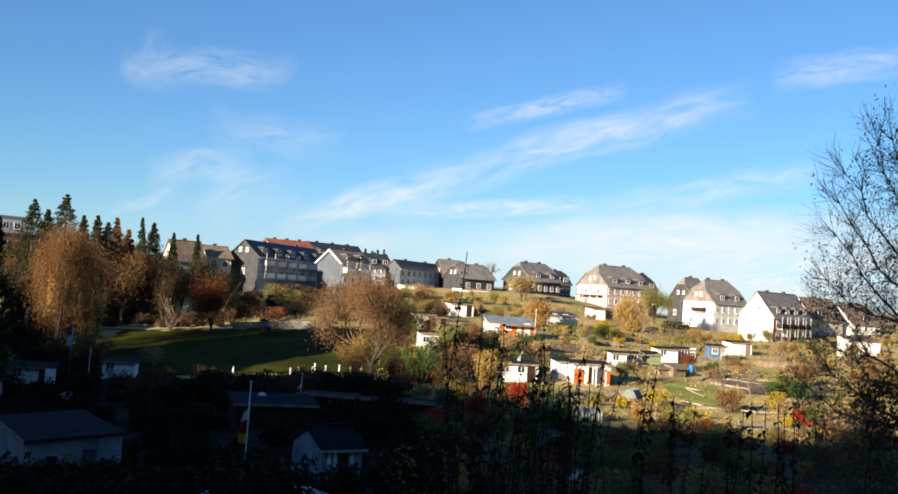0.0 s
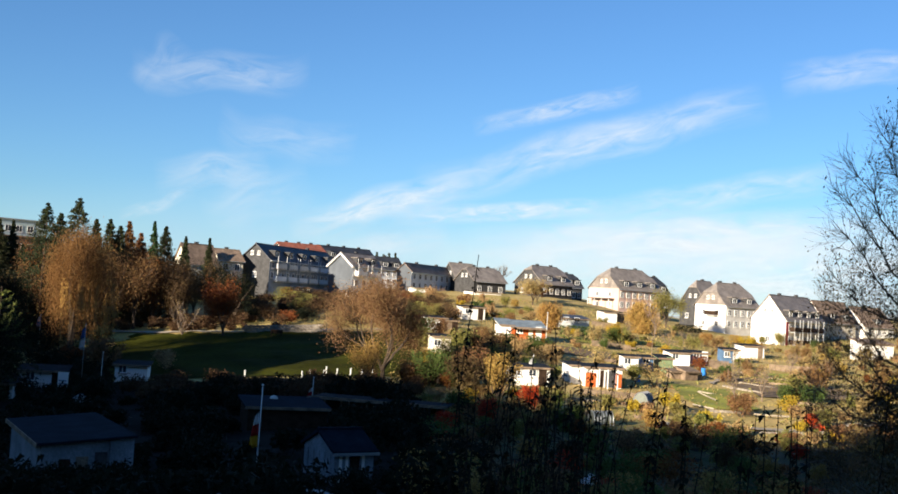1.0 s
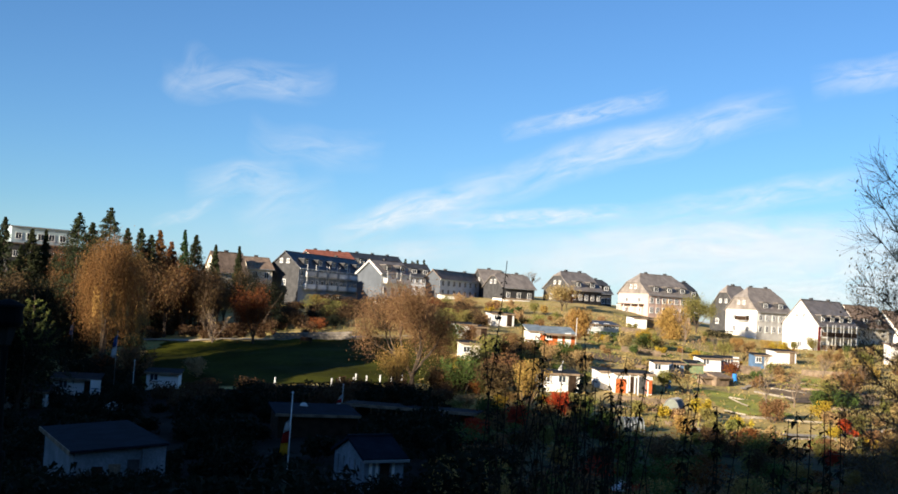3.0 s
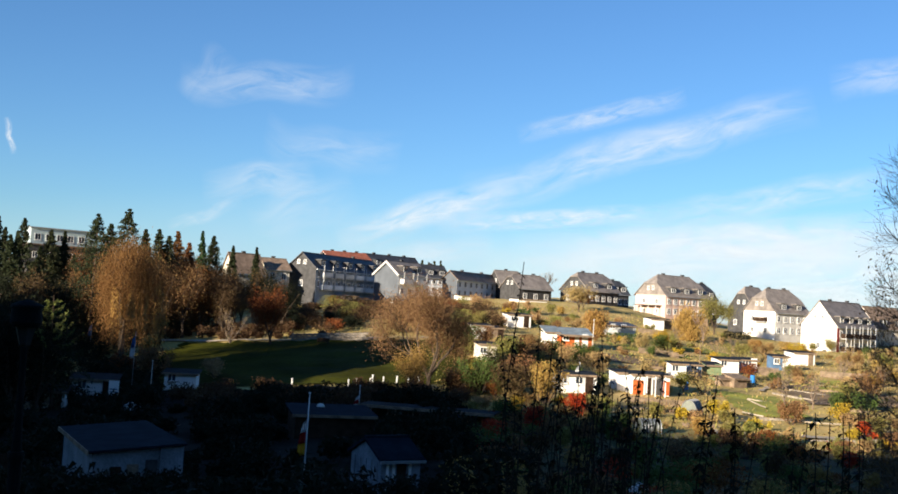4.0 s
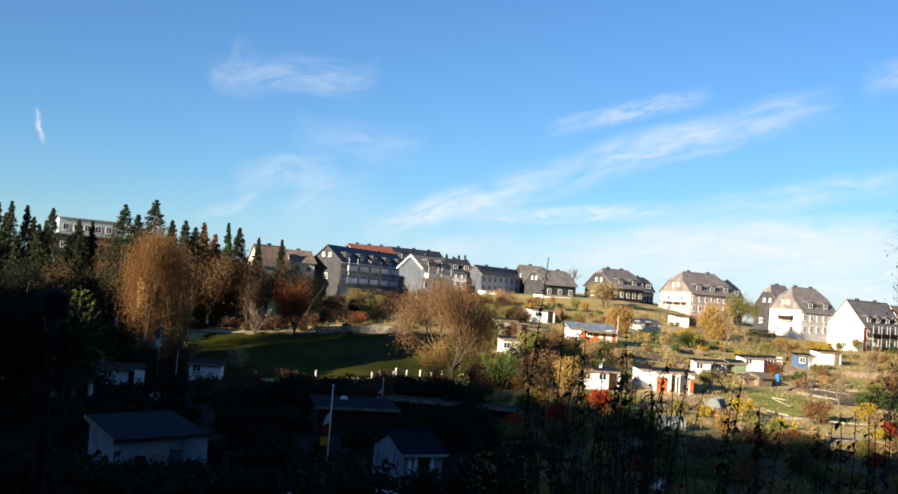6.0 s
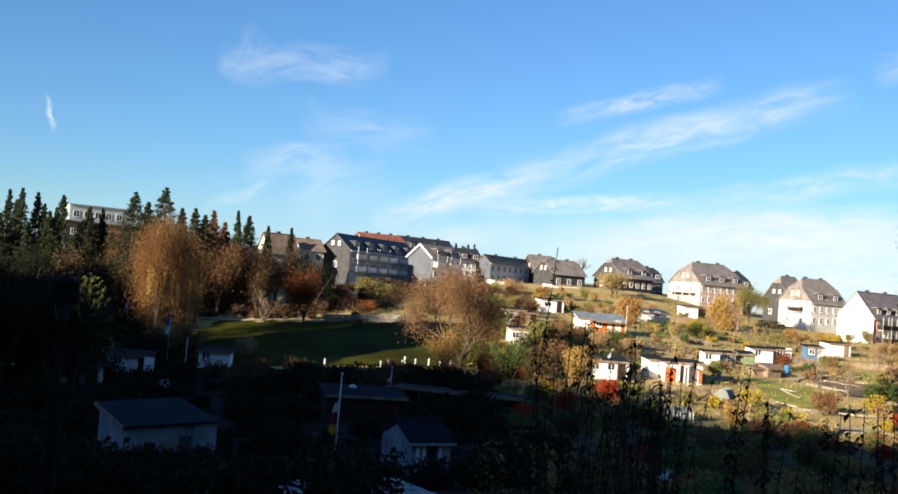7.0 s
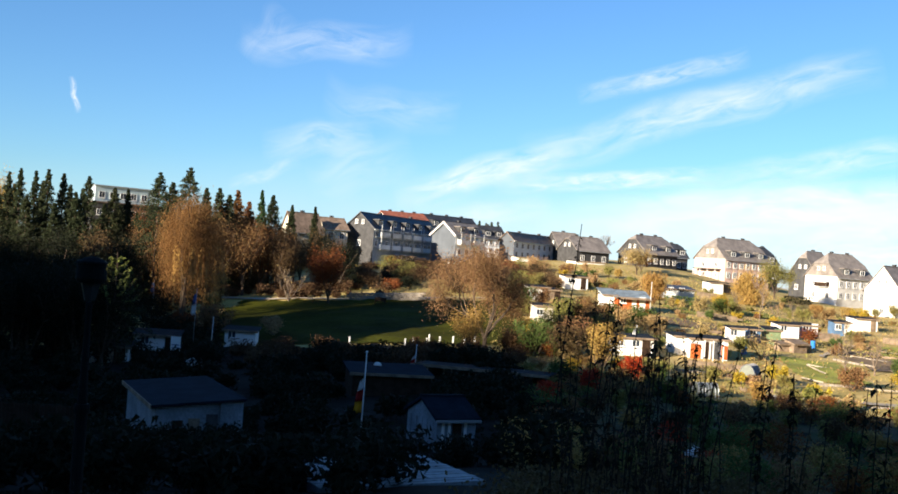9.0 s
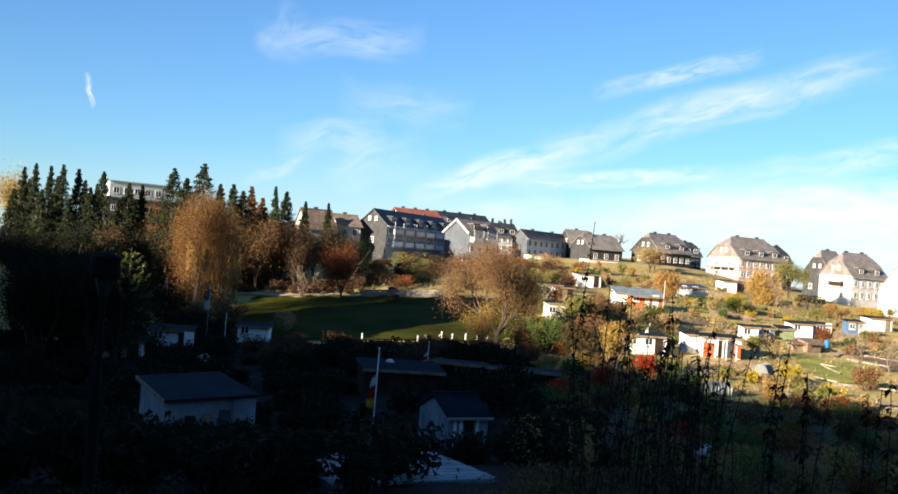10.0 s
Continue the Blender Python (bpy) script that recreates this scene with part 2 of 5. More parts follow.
def height(x, y):
    """Height of the ground at a place, the eye being at zero; a steep unseen hill behind the eye and an unseen rise
    beside the meadow are shaped to cast the shade, and a bank lies under the houses.
    """
    if y < 0:
        f = min(1.0, -y / 150)
        ragged = 1.3 * noise.noise((x * 0.05, 0.7, 0.2)) + 0.8 * noise.noise((x * 0.17, 5.7, 0.2)) if y < -90 else 0.0
        return -2.2 + (float(np.interp(x, CREST_X, CREST_Z)) + ragged + 2.2) * f
    k = min(max(x / max(y, 40.0) / 0.40, 0.0), 1.0)
    k = k * k * (3 - 2 * k)
    # unseen rise left of the view, added to shade the meadow
    shade_knoll = float(np.interp(x, [-78, -69, -64, -57], [0, 1, 1, 0])) * float(np.interp(y, [60, 66, 83, 87, 90, 109, 113, 117, 124, 132, 140], [0, 32, 33, 29, 14, 14, 19, 19, 14, 8, 0]))
    bank = 1.9 * math.exp(-((x / max(y, 40.0) - 0.17) / 0.09) ** 2) * float(np.interp(y, [198, 232, 300, 400], [0, 1, 1, 0]))
    return shade_knoll + bank + float(np.interp(y, NEAR_Y, LEFT_Z)) * (1 - k) + float(np.interp(y, NEAR_Y, RIGHT_Z)) * k


def sheet(name, xs, ys, mat, lift=0.0, rough=0.0):
    v = [level(x, y, height(x, y) + lift + rough * noise.noise((x * 0.21, y * 0.21, 0.3)) + rough * 0.5 * noise.noise((x * 0.7, y * 0.7, 3.1))) for y in ys for x in xs]
    w = len(xs)
    f = [(j * w + i, j * w + i + 1, (j + 1) * w + i + 1, (j + 1) * w + i) for j in range(len(ys) - 1) for i in range(w - 1)]
    me = bpy.data.meshes.new(name)
    me.from_pydata(v, [], f)
    me.materials.append(M[mat])
    me.shade_smooth()
    return new(name, me)


XS = list(np.concatenate([np.linspace(-2400, -560, 8), np.arange(-540, -150, 6), np.arange(-150, 151, 1.5), np.linspace(160, 2400, 14)]))
YS = list(np.concatenate([np.linspace(-600, -160, 8), np.arange(-152, 0, 4), np.arange(0, 260, 1.5), np.linspace(262, 420, 20), np.linspace(460, 3200, 14)]))
tagged(sheet("ground", XS, YS, "grass", 0.0, 0.25), "rough grassy valley slopes with brown autumn patches", "ground", kind="structure")

# ---- houses ----


def window(parent, x, y, z, w, h, turn, flat=False):
    """A window set on a wall: frame, panes and sill; turn 0 looks to -y, 90 to +x."""
    if flat:
        ob = parent
    else:
        ob = new("window")
        ob.parent = parent
        ob.matrix_basis = pose(x, y, z, 0, 0, turn)
    t = 0.09
    made = [put(boxes((-w / 2, w / 2, -0.05, 0.03, 0, t), (-w / 2, w / 2, -0.05, 0.03, h - t, h), (-w / 2, -w / 2 + t, -0.05, 0.03, t, h - t), (w / 2 - t, w / 2, -0.05, 0.03, t, h - t), (-0.035, 0.035, -0.04, 0.02, t, h - t)), "window_frame" if flat else "frame", "frame", ob), put(boxes((-w / 2 + t, w / 2 - t, -0.012, 0.02, t, h - t)), "pane", "glass", ob)]
    if flat:
        for o in made:
            o.matrix_basis = pose(x, y, z, 0, 0, turn)
    else:
        put(boxes((-w / 2 - 0.06, w / 2 + 0.06, -0.14, 0.0, -0.07, -0.003)), "sill", "frame", ob)
    return ob


def house(label, x, y, turn, L, W, eave, rise, wall="white", gable="white", roof="slate", hip=0.0, wins=(2, 4), gwins=(2, 2), dormers=2, chimneys=2, z=None, attic=True, sink=5.0, over=0.35, top=None, name="house", kind="house"):
    """A house whose long front looks to -y and whose gable looks to -x, from its near corner at the origin; hip: part of the rise that is hipped."""
    ob = holder(name, x, y, z, turn)
    tagged(ob, label, kind)
    apex = eave + rise
    # walls: the long box in one colour, the gable leaf in its own, 3 mm proud
    put(boxes((0.0, L, 0.0, W, -sink, eave)), "wall", wall, ob)
    hz = eave + rise * (1 - hip)
    half = W / 2
    cut = half * (1 - hip)
    upper = [(W - 0.02, eave), (W - cut, hz), (cut, hz), (0.02, eave)] if hip else [(W - 0.02, eave), (half, apex), (0.02, eave)]
    for x0, x1 in ((-0.03, 0.22), (L - 0.22, L + 0.03)):
        put(prism(bmesh.new(), [(0.02, -sink), (W - 0.02, -sink)] + ([(W - 0.02, eave), (0.02, eave)] if top else upper), x0, x1), "gable_wall", gable, ob)
        if top:
            k = -0.06 if x0 < 0 else 0.06
            put(prism(bmesh.new(), upper, x0 + min(k, 0), x1 + max(k, 0)), "gable_cladding", top, ob)
    # roof slabs with thickness, over the eaves
    s = rise / half
    hx = half * hip * 0.8
    bm = bmesh.new()
    o = over
    for side in (0, 1):
        f = (lambda v: v) if side == 0 else (lambda v: W - v)
        ye, ze = f(-o), eave - o * s
        ym, zm = f(cut), hz
        yr, zr = f(half), apex
        t = 0.16
        low = [(-o, ye, ze), (L + o, ye, ze)]
        mid = [(L + o, ym, zm), (-o, ym, zm)]
        top = [(L - hx, yr, zr), (hx, yr, zr)]
        if hip:
            rows = [low[0], low[1], mid[0], top[0], top[1], mid[1]]
        else:
            rows = [low[0], low[1], (L + o, yr, zr), (-o, yr, zr)]
        a = [bm.verts.new(p) for p in rows]
        b = [bm.verts.new((p[0], p[1], p[2] + t)) for p in rows]
        bm.faces.new(a[::-1])
        bm.faces.new(b)
        for i in range(len(a)):
            j = (i + 1) % len(a)
            bm.faces.new((a[i], a[j], b[j], b[i]))
    if hip:
        for x0, x1 in ((-o, hx), (L + o, L - hx)):
            p = [(x0, cut, hz), (x0, W - cut, hz), (x1, half, apex)]
            a = [bm.verts.new(q) for q in p]
            b = [bm.verts.new((q[0], q[1], q[2] + 0.16)) for q in p]
            bm.faces.new(a)
            bm.faces.new(b)
            for i in range(3):
                bm.faces.new((a[i], a[(i + 1) % 3], b[(i + 1) % 3], b[i]))
    bmesh.ops.recalc_face_normals(bm, faces=bm.faces)
    roof_ob = put(bm, "roof", roof, ob)
    put(boxes((-o, L + o, half - 0.12, half + 0.12, apex + 0.1, apex + 0.24)) if not hip else boxes((hx, L - hx, half - 0.12, half + 0.12, apex + 0.1, apex + 0.24)), "ridge", roof, ob)
    put(boxes((-o, L + o, -o - 0.14, -o, eave - o * s - 0.06, eave - o * s + 0.08)), "gutter", "metal", ob)
    # windows of the long front, floor by floor
    floors, across = wins
    for i in range(floors):
        for j in range(across):
            window(ob, (j + 0.5) * L / across, -0.04, 0.6 + i * (eave - 0.4) / floors, 1.05, min(1.3, (eave - 0.4) / floors - 0.7), 0)
    floors, across = gwins
    for i in range(floors):
        for j in range(across):
            window(ob, -0.07, W * (j + 0.7) / (across + 0.4), 0.6 + i * (eave - 0.4) / floors, 0.85, min(1.15, (eave - 0.4) / floors - 0.75), -90)
    if attic:
        for dy in (-0.75, 0.75):
            window(ob, -0.13 if top else -0.07, half + dy, eave + rise * 0.25, 0.62, 0.85, -90)
    for j in range(dormers):
        cx = L * (j + 0.6) / (dormers + 0.2)
        dw, dz, dh = 1.9, eave + 0.35, 1.35
        y0 = (dz - eave) / s
        d = new("dormer")
        d.parent = ob
        put(boxes((cx - dw / 2, cx + dw / 2, y0, (dz + dh - eave) / s + 0.3, dz, dz + dh)), "cheek", "slatewall", d)
        put(boxes((cx - dw / 2 - 0.15, cx + dw / 2 + 0.15, y0 - 0.25, (dz + dh - eave) / s + 0.6, dz + dh, dz + dh + 0.14)), "dormer_roof", roof, d)
        window(d, cx, y0 - 0.04, dz + 0.2, 1.3, 1.0, 0, True)
    for j in range(chimneys):
        cx = L * (j + 0.5) / chimneys * 0.9 + 0.06 * L
        c = put(boxes((cx - 0.33, cx + 0.33, half + 0.1, half + 0.6, apex - 0.6, apex + 0.5), (cx - 0.38, cx + 0.38, half + 0.05, half + 0.65, apex + 0.5, apex + 0.58)), "chimney", "slatewall", ob)
    return ob


HUTS = []


def hut(label, x, y, turn, L, W, h, wall="white", roof="felt", slope=0.3, wins=1, door="darkwood", z=None, side=None, kind="garden shed"):
    """A small garden hut with a lean-to roof, near corner at the origin, long front to -y."""
    ob = holder("garden_shed", x, y, z, turn)
    HUTS.append((x, y, L))
    tagged(ob, label, kind)
    put(prism(bmesh.new(), [(0, -0.8), (W, -0.8), (W, h + slope), (0, h)], 0, L), "wall", wall, ob)
    if side:
        put(prism(bmesh.new(), [(0.02, -0.8), (W - 0.02, -0.8), (W - 0.02, h + slope - 0.03), (0.02, h - 0.03)], -0.03, 0.1), "side_wall", side, ob)
    o = 0.25
    k = slope / W
    put(prism(bmesh.new(), [(-o, h - o * k + 0.01), (W + o, h + slope + o * k + 0.01), (W + o, h + slope + o * k + 0.12), (-o, h - o * k + 0.12)], -o, L + o), "roof", roof, ob)
    put(boxes((-o, L + o, -o - 0.05, -o - 0.003, h - o * k - 0.08, h - o * k + 0.13)), "fascia", "wood", ob)
    for j in range(wins):
        window(ob, L * (j + 0.35) / (wins + 0.5), -0.04, 0.9, 0.9, 0.8, 0)
    if door:
        put(boxes((L * 0.8 - 0.42, L * 0.8 + 0.42, -0.05, 0.05, 0.0, 1.9)), "door", door, ob)
    return ob


# front corner at the foot, turn of the long side away from the picture's plane
# sunless long front is coloured blue-grey for its shade
row = house("long grey slate-clad terrace with dark roof, dormers and many windows", -23.5, 215.0, 66, 29.5, 6.6, 4.3, 2.9, "bluegrey", "slatewall", "slatedark", 0, (2, 14), (1, 1), 5, 2, z=3.3)
# gable coloured dark for its shade; white edge boards keep the sunlit strip
mid = house("white gabled terrace house with grey slate dormers", -7.6, 226.0, 49, 9.4, 6.9, 4.8, 2.6, "pale", "bluedark", "slate", 0, (2, 4), (0, 1), 2, 1, z=1.78, attic=False)
house("dark-roofed terrace end with white dormer windows", -2.4, 262.0, 32, 7.0, 6.4, 4.2, 2.8, "pale", "grey", "slatedark", 0, (2, 4), (1, 1), 2, 1, z=2.75)
house("long dark-roofed terrace behind the white gabled one", -15.2, 262.0, 44, 16.9, 7.0, 5.6, 3.0, "grey", "grey", "slatedark", 0, (2, 6), (1, 1), 4, 3, z=3.9)
house("terrace with red tiled roof rising behind the grey one", -24.0, 246.0, 28, 10.2, 6.8, 6.0, 1.5, "white", "white", "tilered", 0, (2, 6), (1, 1), 0, 3, z=5.0, attic=False)
# this gable too is darkened to look shaded
house("pale house with long brown tiled roof", 4.8, 236.0, 60, 21.0, 3.6, 4.3, 1.6, "pale", "bluedark", "tilebrown", 0, (2, 8), (0, 1), 0, 2, z=1.39, attic=False)
house("dark slate-clad house with twin gables", 18.9, 240.0, 33, 9.0, 7.2, 3.0, 2.9, "slatewall", "slatewall", "slate", 0.2, (1, 3), (0, 0), 0, 2, z=0.66)
house("slate-clad house with half-hipped roof and white base", 34.5, 243.0, 40, 10.4, 8.5, 3.0, 3.8, "slatewall", "slatewall", "slate", 0.25, (1, 5), (1, 2), 2, 2, z=0.10)
house("slate-clad neighbour house seen behind a taller roof", 42.9, 262.0, 26, 5.0, 6.6, 3.2, 3.0, "slatewall", "slatewall", "slatedark", 0.25, (1, 3), (0, 0), 2, 1, z=-0.77)
pink = house("pale pink rendered house with hipped slate roof", 50.8, 238.0, 33, 13.5, 9.5, 4.8, 4.4, "pink", "pink", "slate", 0.45, (2, 7), (2, 2), 3, 2, z=-3.03, top="slate")
house("slate-roofed house standing behind the pink one", 63.5, 262.0, 31, 6.8, 7.0, 4.2, 3.7, "slatewall", "slatewall", "slatedark", 0.4, (1, 3), (0, 0), 2, 2, z=-3.25, top="slate")
# long front greyed for its weaker light; the gable stays white
tall = house("white rendered house with tall hipped slate roof", 71.7, 228.0, 31, 10.4, 8.8, 5.2, 4.7, "greyed", "white", "slate", 0.45, (2, 5), (2, 2), 2, 2, z=-7.22, top="slate")
big = house("large white gabled house with balconies on its front", 76.1, 205.0, 42, 15.5, 7.4, 5.1, 4.5, "cream", "white", "slate", 0, (2, 5), (1, 1), 4, 2, z=-9.69)
house("white gabled house with brown tiled roof", 91.9, 225.0, 33, 11.2, 6.9, 4.7, 4.2, "cream", "white", "tilebrown", 0, (2, 3), (1, 1), 2, 1, z=-10.22)
house("cream gabled house with brown roof among the trees", -37.7, 205.0, 40, 6.4, 4.6, 1.4, 3.4, "cream", "cream", "tilebrown", 0, (1, 3), (0, 1), 0, 1, z=5.4, attic=False)
house("low house with brown tiled roof behind the trees", -32.7, 212.0, 31, 4.8, 5.5, 2.6, 2.0, "cream", "cream", "tilebrown", 0, (1, 2), (0, 1), 0, 1, z=4.88, attic=False)



def balcony(parent, x, y, z, w, d, turn, mat="darkwood"):
    """A balcony with floor, boarded front and corner posts."""
    ob = new("balcony")
    ob.parent = parent
    ob.matrix_basis = pose(x, y, z, 0, 0, turn)
    put(boxes((-w / 2, w / 2, -d, 0.0, -0.12, 0.0)), "balcony_floor", "grey", ob)
    put(boxes((-w / 2, w / 2, -d - 0.05, -d, 0.08, 0.95), (-w / 2, -w / 2 + 0.05, -d, 0, 0.08, 0.95), (w / 2 - 0.05, w / 2, -d, 0, 0.08, 0.95)), "railing", mat, ob)
    put(boxes((-w / 2, -w / 2 + 0.09, -d - 0.02, -d + 0.07, -0.1, 2.4)), "post", "grey", ob)
    put(boxes((w / 2 - 0.09, w / 2, -d - 0.02, -d + 0.07, -0.1, 2.4)), "post", "grey", ob)
    return ob


balcony(tall, -0.04, 3.6, 2.9, 3.0, 1.0, -90)
for bx in (2.6, 5.9, 9.2, 12.5):
    for bz in (0.2, 2.7):
        balcony(big, bx, -0.01, bz, 2.2, 1.1, 0)
put(boxes((0.0, 1.0, -0.03, 0.1, -1.0, 4.6)), "corner_panel", "red", big)
for bx in (3.5, 8.0, 12.5, 17.0, 21.5, 26.0):
    for bz in (0.1, 2.6):
        balcony(row, bx, -0.01, bz, 3.6, 0.9, 0, "pale" if bz < 1 or bx > 14 else "grey")
balcony(mid, 2.2, -0.01, 2.8, 3.0, 1.0, 0, "white")
balcony(mid, 6.4, -0.01, 2.8, 3.0, 1.0, 0, "white")
# white boards along the sloping gable edges
slope = math.atan2(2.6, 3.45)
for side in (0, 1):
    bm = bmesh.new()
    y0 = -0.35 if side == 0 else 6.9 + 0.35
    z0 = 4.8 - 0.35 * math.tan(slope)
    tube(bm, [(-0.42, y0, z0 - 0.1), (-0.42, 3.45, 7.3)], 0.2, 0.2, 4)
    put(bm, "bargeboard", "white", mid)
porch = new("porch")
porch.parent = pink
porch.matrix_basis = pose(0, 0, 0)
put(boxes((-1.8, -0.04, 1.2, 8.2, 2.3, 2.45)), "porch_roof", "felt", porch)
for yy in (1.3, 3.6, 5.9, 8.0):
    put(boxes((-1.75, -1.62, yy, yy + 0.13, -1.0, 2.3)), "post", "frame", porch)
house("slate-hung rear wing of the hipped house", 69.7, 236.0, 37, 6.8, 7.0, 4.0, 4.9, "slatewall", "slatewall", "slate", 0.3, (1, 2), (1, 2), 0, 1, z=-5.71)
house("cream house glimpsed through the twigs", 103.6, 232.0, 28, 10, 8, 4.7, 4.0, "white", "white", "tilebrown", 0, (2, 3), (1, 1), 1, 1, z=-11.43)
house("slate house with a small front gable", 15.6, 250.0, 28, 6, 7, 3.4, 3.6, "slatewall", "slatewall", "slate", 0, (1, 2), (1, 1), 0, 1, z=0.81)

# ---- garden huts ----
# cabin and shed are white; their wall colour carries the shade
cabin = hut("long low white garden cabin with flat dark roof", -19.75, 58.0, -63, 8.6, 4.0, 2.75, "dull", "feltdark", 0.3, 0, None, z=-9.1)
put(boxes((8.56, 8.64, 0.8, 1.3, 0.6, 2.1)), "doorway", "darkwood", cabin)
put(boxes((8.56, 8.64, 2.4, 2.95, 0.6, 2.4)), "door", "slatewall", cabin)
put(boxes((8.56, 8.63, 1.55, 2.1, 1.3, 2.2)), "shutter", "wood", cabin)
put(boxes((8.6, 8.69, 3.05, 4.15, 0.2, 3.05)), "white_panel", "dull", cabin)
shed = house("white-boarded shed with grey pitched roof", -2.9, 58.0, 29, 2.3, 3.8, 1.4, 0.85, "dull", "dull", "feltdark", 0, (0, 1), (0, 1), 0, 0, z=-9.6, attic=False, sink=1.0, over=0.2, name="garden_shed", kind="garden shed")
HUTS.append((-3.6, 58.0, 3.4))
for a in (0.25, 0.62, 1.6):
    put(boxes((a, a + 0.16, -0.05, 0.03, -0.2, 1.45)), "post", "white", shed)
put(boxes((0.9, 1.45, -0.05, 0.03, -0.2, 1.4)), "doorway", "darkwood", shed)
# posts of the dimmer left side take the shade-darkened wall colour
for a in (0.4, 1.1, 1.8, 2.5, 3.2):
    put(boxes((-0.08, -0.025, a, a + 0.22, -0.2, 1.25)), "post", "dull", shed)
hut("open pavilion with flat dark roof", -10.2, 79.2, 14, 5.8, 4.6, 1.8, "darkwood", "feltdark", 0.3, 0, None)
hut("small hut with white front band and dark window", -27.8, 112.2, 6, 3.2, 3, 1.7, "white", "felt", 0.2, 1, None)
hut("pale shed behind the pine branches", -35.5, 106.8, 10, 4.2, 3, 1.8, "white", "felt", 0.3, 1)
hut("pale shed beside the garden lane", -36.8, 97.8, 10, 3.6, 3, 1.7, "white", "felt", 0.3, 1)
hut("white garden shed with dark flat roof and flag", 12.6, 112.0, 8, 4.2, 3, 1.8, "white", "felt", 0.2, 2)
hut("white end of the orange-red summer house", 19.5, 116.5, 8, 1.7, 3, 2.0, "white", "felt", 0.2, 0, None)
summer = hut("white summer house with orange-red panels and dark roof", 20.9, 115.5, 8, 4.2, 3, 2.1, "white", "felt", 0.2, 0, None)
for a, b, m in ((0.1, 1.25, "orange"), (3.5, 4.15, "orange"), (1.5, 2.1, "darkwood"), (2.5, 3.2, "slatewall")):
    put(boxes((a, b, -0.05, 0.03, 0.05, 1.55 if m == "orange" else 1.85)), "panel", m, summer)
for a in (1.3, 2.25, 3.35):
    put(boxes((a, a + 0.1, -0.9, -0.8, -0.3, 2.05)), "post", "frame", summer)
hut("small white shed with black vents on its wall", 28.6, 131.2, 6, 1.8, 2, 1.8, "white", "felt", 0.15, 1, None)
hut("faded green wooden shed with flat roof", 33.9, 135.0, 6, 1.7, 2, 1.7, "green", "felt", 0.3, 0, "green")
hut("narrow white and blue shed beside the green one", 31.7, 134.2, 6, 1.3, 2, 1.6, "blue", "felt", 0.2, 1, None)
hut("white garden house with flat roof", 37.6, 143.5, 6, 2.7, 3, 1.7, "white", "felt", 0.2, 1, None)
hut("blue garden house with white door", 41.7, 147.5, 6, 2.2, 3, 1.6, "blue", "felt", 0.2, 1, "frame")
hut("tan plank tool shed with sloping roof", 35.8, 129.8, 30, 2.1, 1.6, 1.0, "wood", "wood", 0.4, 0, None)
hut("pale plank box at the lawn's edge", 34.2, 130.0, 20, 1.4, 1.2, 0.8, "wood", "wood", 0.2, 0, None)
hut("blue and white stall on posts", 48.4, 155.2, 8, 2.4, 2, 1.9, "blue", "felt", 0.2, 1, "frame")
hut("white hut with dark roof below the big gable", 55.5, 167.5, 12, 3.6, 3, 1.9, "white", "felt", 0.2, 0, "wood")
low = hut("orange-red hut with grey-green roof", 16.9, 149.0, 8, 4.8, 3, 1.7, "orange", "feltblue", 0.8, 1, "frame")
put(boxes((2.4, 3.0, -0.05, 0.03, 0.0, 1.5)), "panel", "white", low)
put(boxes((0.0, 4.8, -1.2, -0.3, 1.5, 1.6)), "awning", "wood", low)
hut("white end room of the orange-red hut", 15.3, 149.2, 8, 1.8, 3, 1.8, "white", "feltblue", 0.7, 0, None)
hut("white flat-roofed hut between shrubs", 5.4, 149.8, 15, 2.6, 3, 1.9, "white", "felt", 0.2, 0, None, side="white")
hut("brown board shed leaning on the white hut", 7.6, 150.0, 15, 2.0, 3, 1.6, "wood", "felt", 0.2, 0)
hut("white hut with a dark doorway on the slope", 11.6, 171.0, 15, 3.8, 3, 1.9, "white", "felt", 0.2, 1)
hut("long white garage with flat roof", 17.8, 228.0, 20, 6.5, 5, 1.9, "white", "felt", 0.1, 0, None, z=-0.84)
hut("white hut with a brown side room", 40.8, 204.5, 15, 2.8, 3, 1.9, "white", "felt", 0.2, 0, None)
hut("brown side room beside the white hut", 43.6, 207.0, 15, 2.2, 3, 1.8, "wood", "felt", 0.2, 0, None)
hut("pale grey hut with small window", 5.3, 130.8, 12, 2.2, 2.5, 2.0, "cream", "felt", 0.2, 1, None)
hut("dark low bungalow behind a hedge", 26.7, 177.5, 10, 6.6, 4, 1.4, "grey", "slatedark", 0.5, 3, None)
hut("white flat-roofed annex before the grey terrace", -20.0, 221.0, 12, 4.0, 3, 1.5, "white", "felt", 0.1, 2, None, z=0.60)
hut("white garage before the white gabled terrace", -7.2, 214.0, 25, 3.4, 4, 1.6, "white", "felt", 0.1, 0, None, z=-0.93)
hut("long white garage wall below the balconies", 74.3, 198.0, 14, 9.0, 4, 1.7, "white", "felt", 0.1, 1, None, z=-11.83)
hut("white flat garage beside the slate house", 5.6, 228.0, 20, 4.5, 4, 1.5, "white", "felt", 0.1, 0, None, z=0.40)
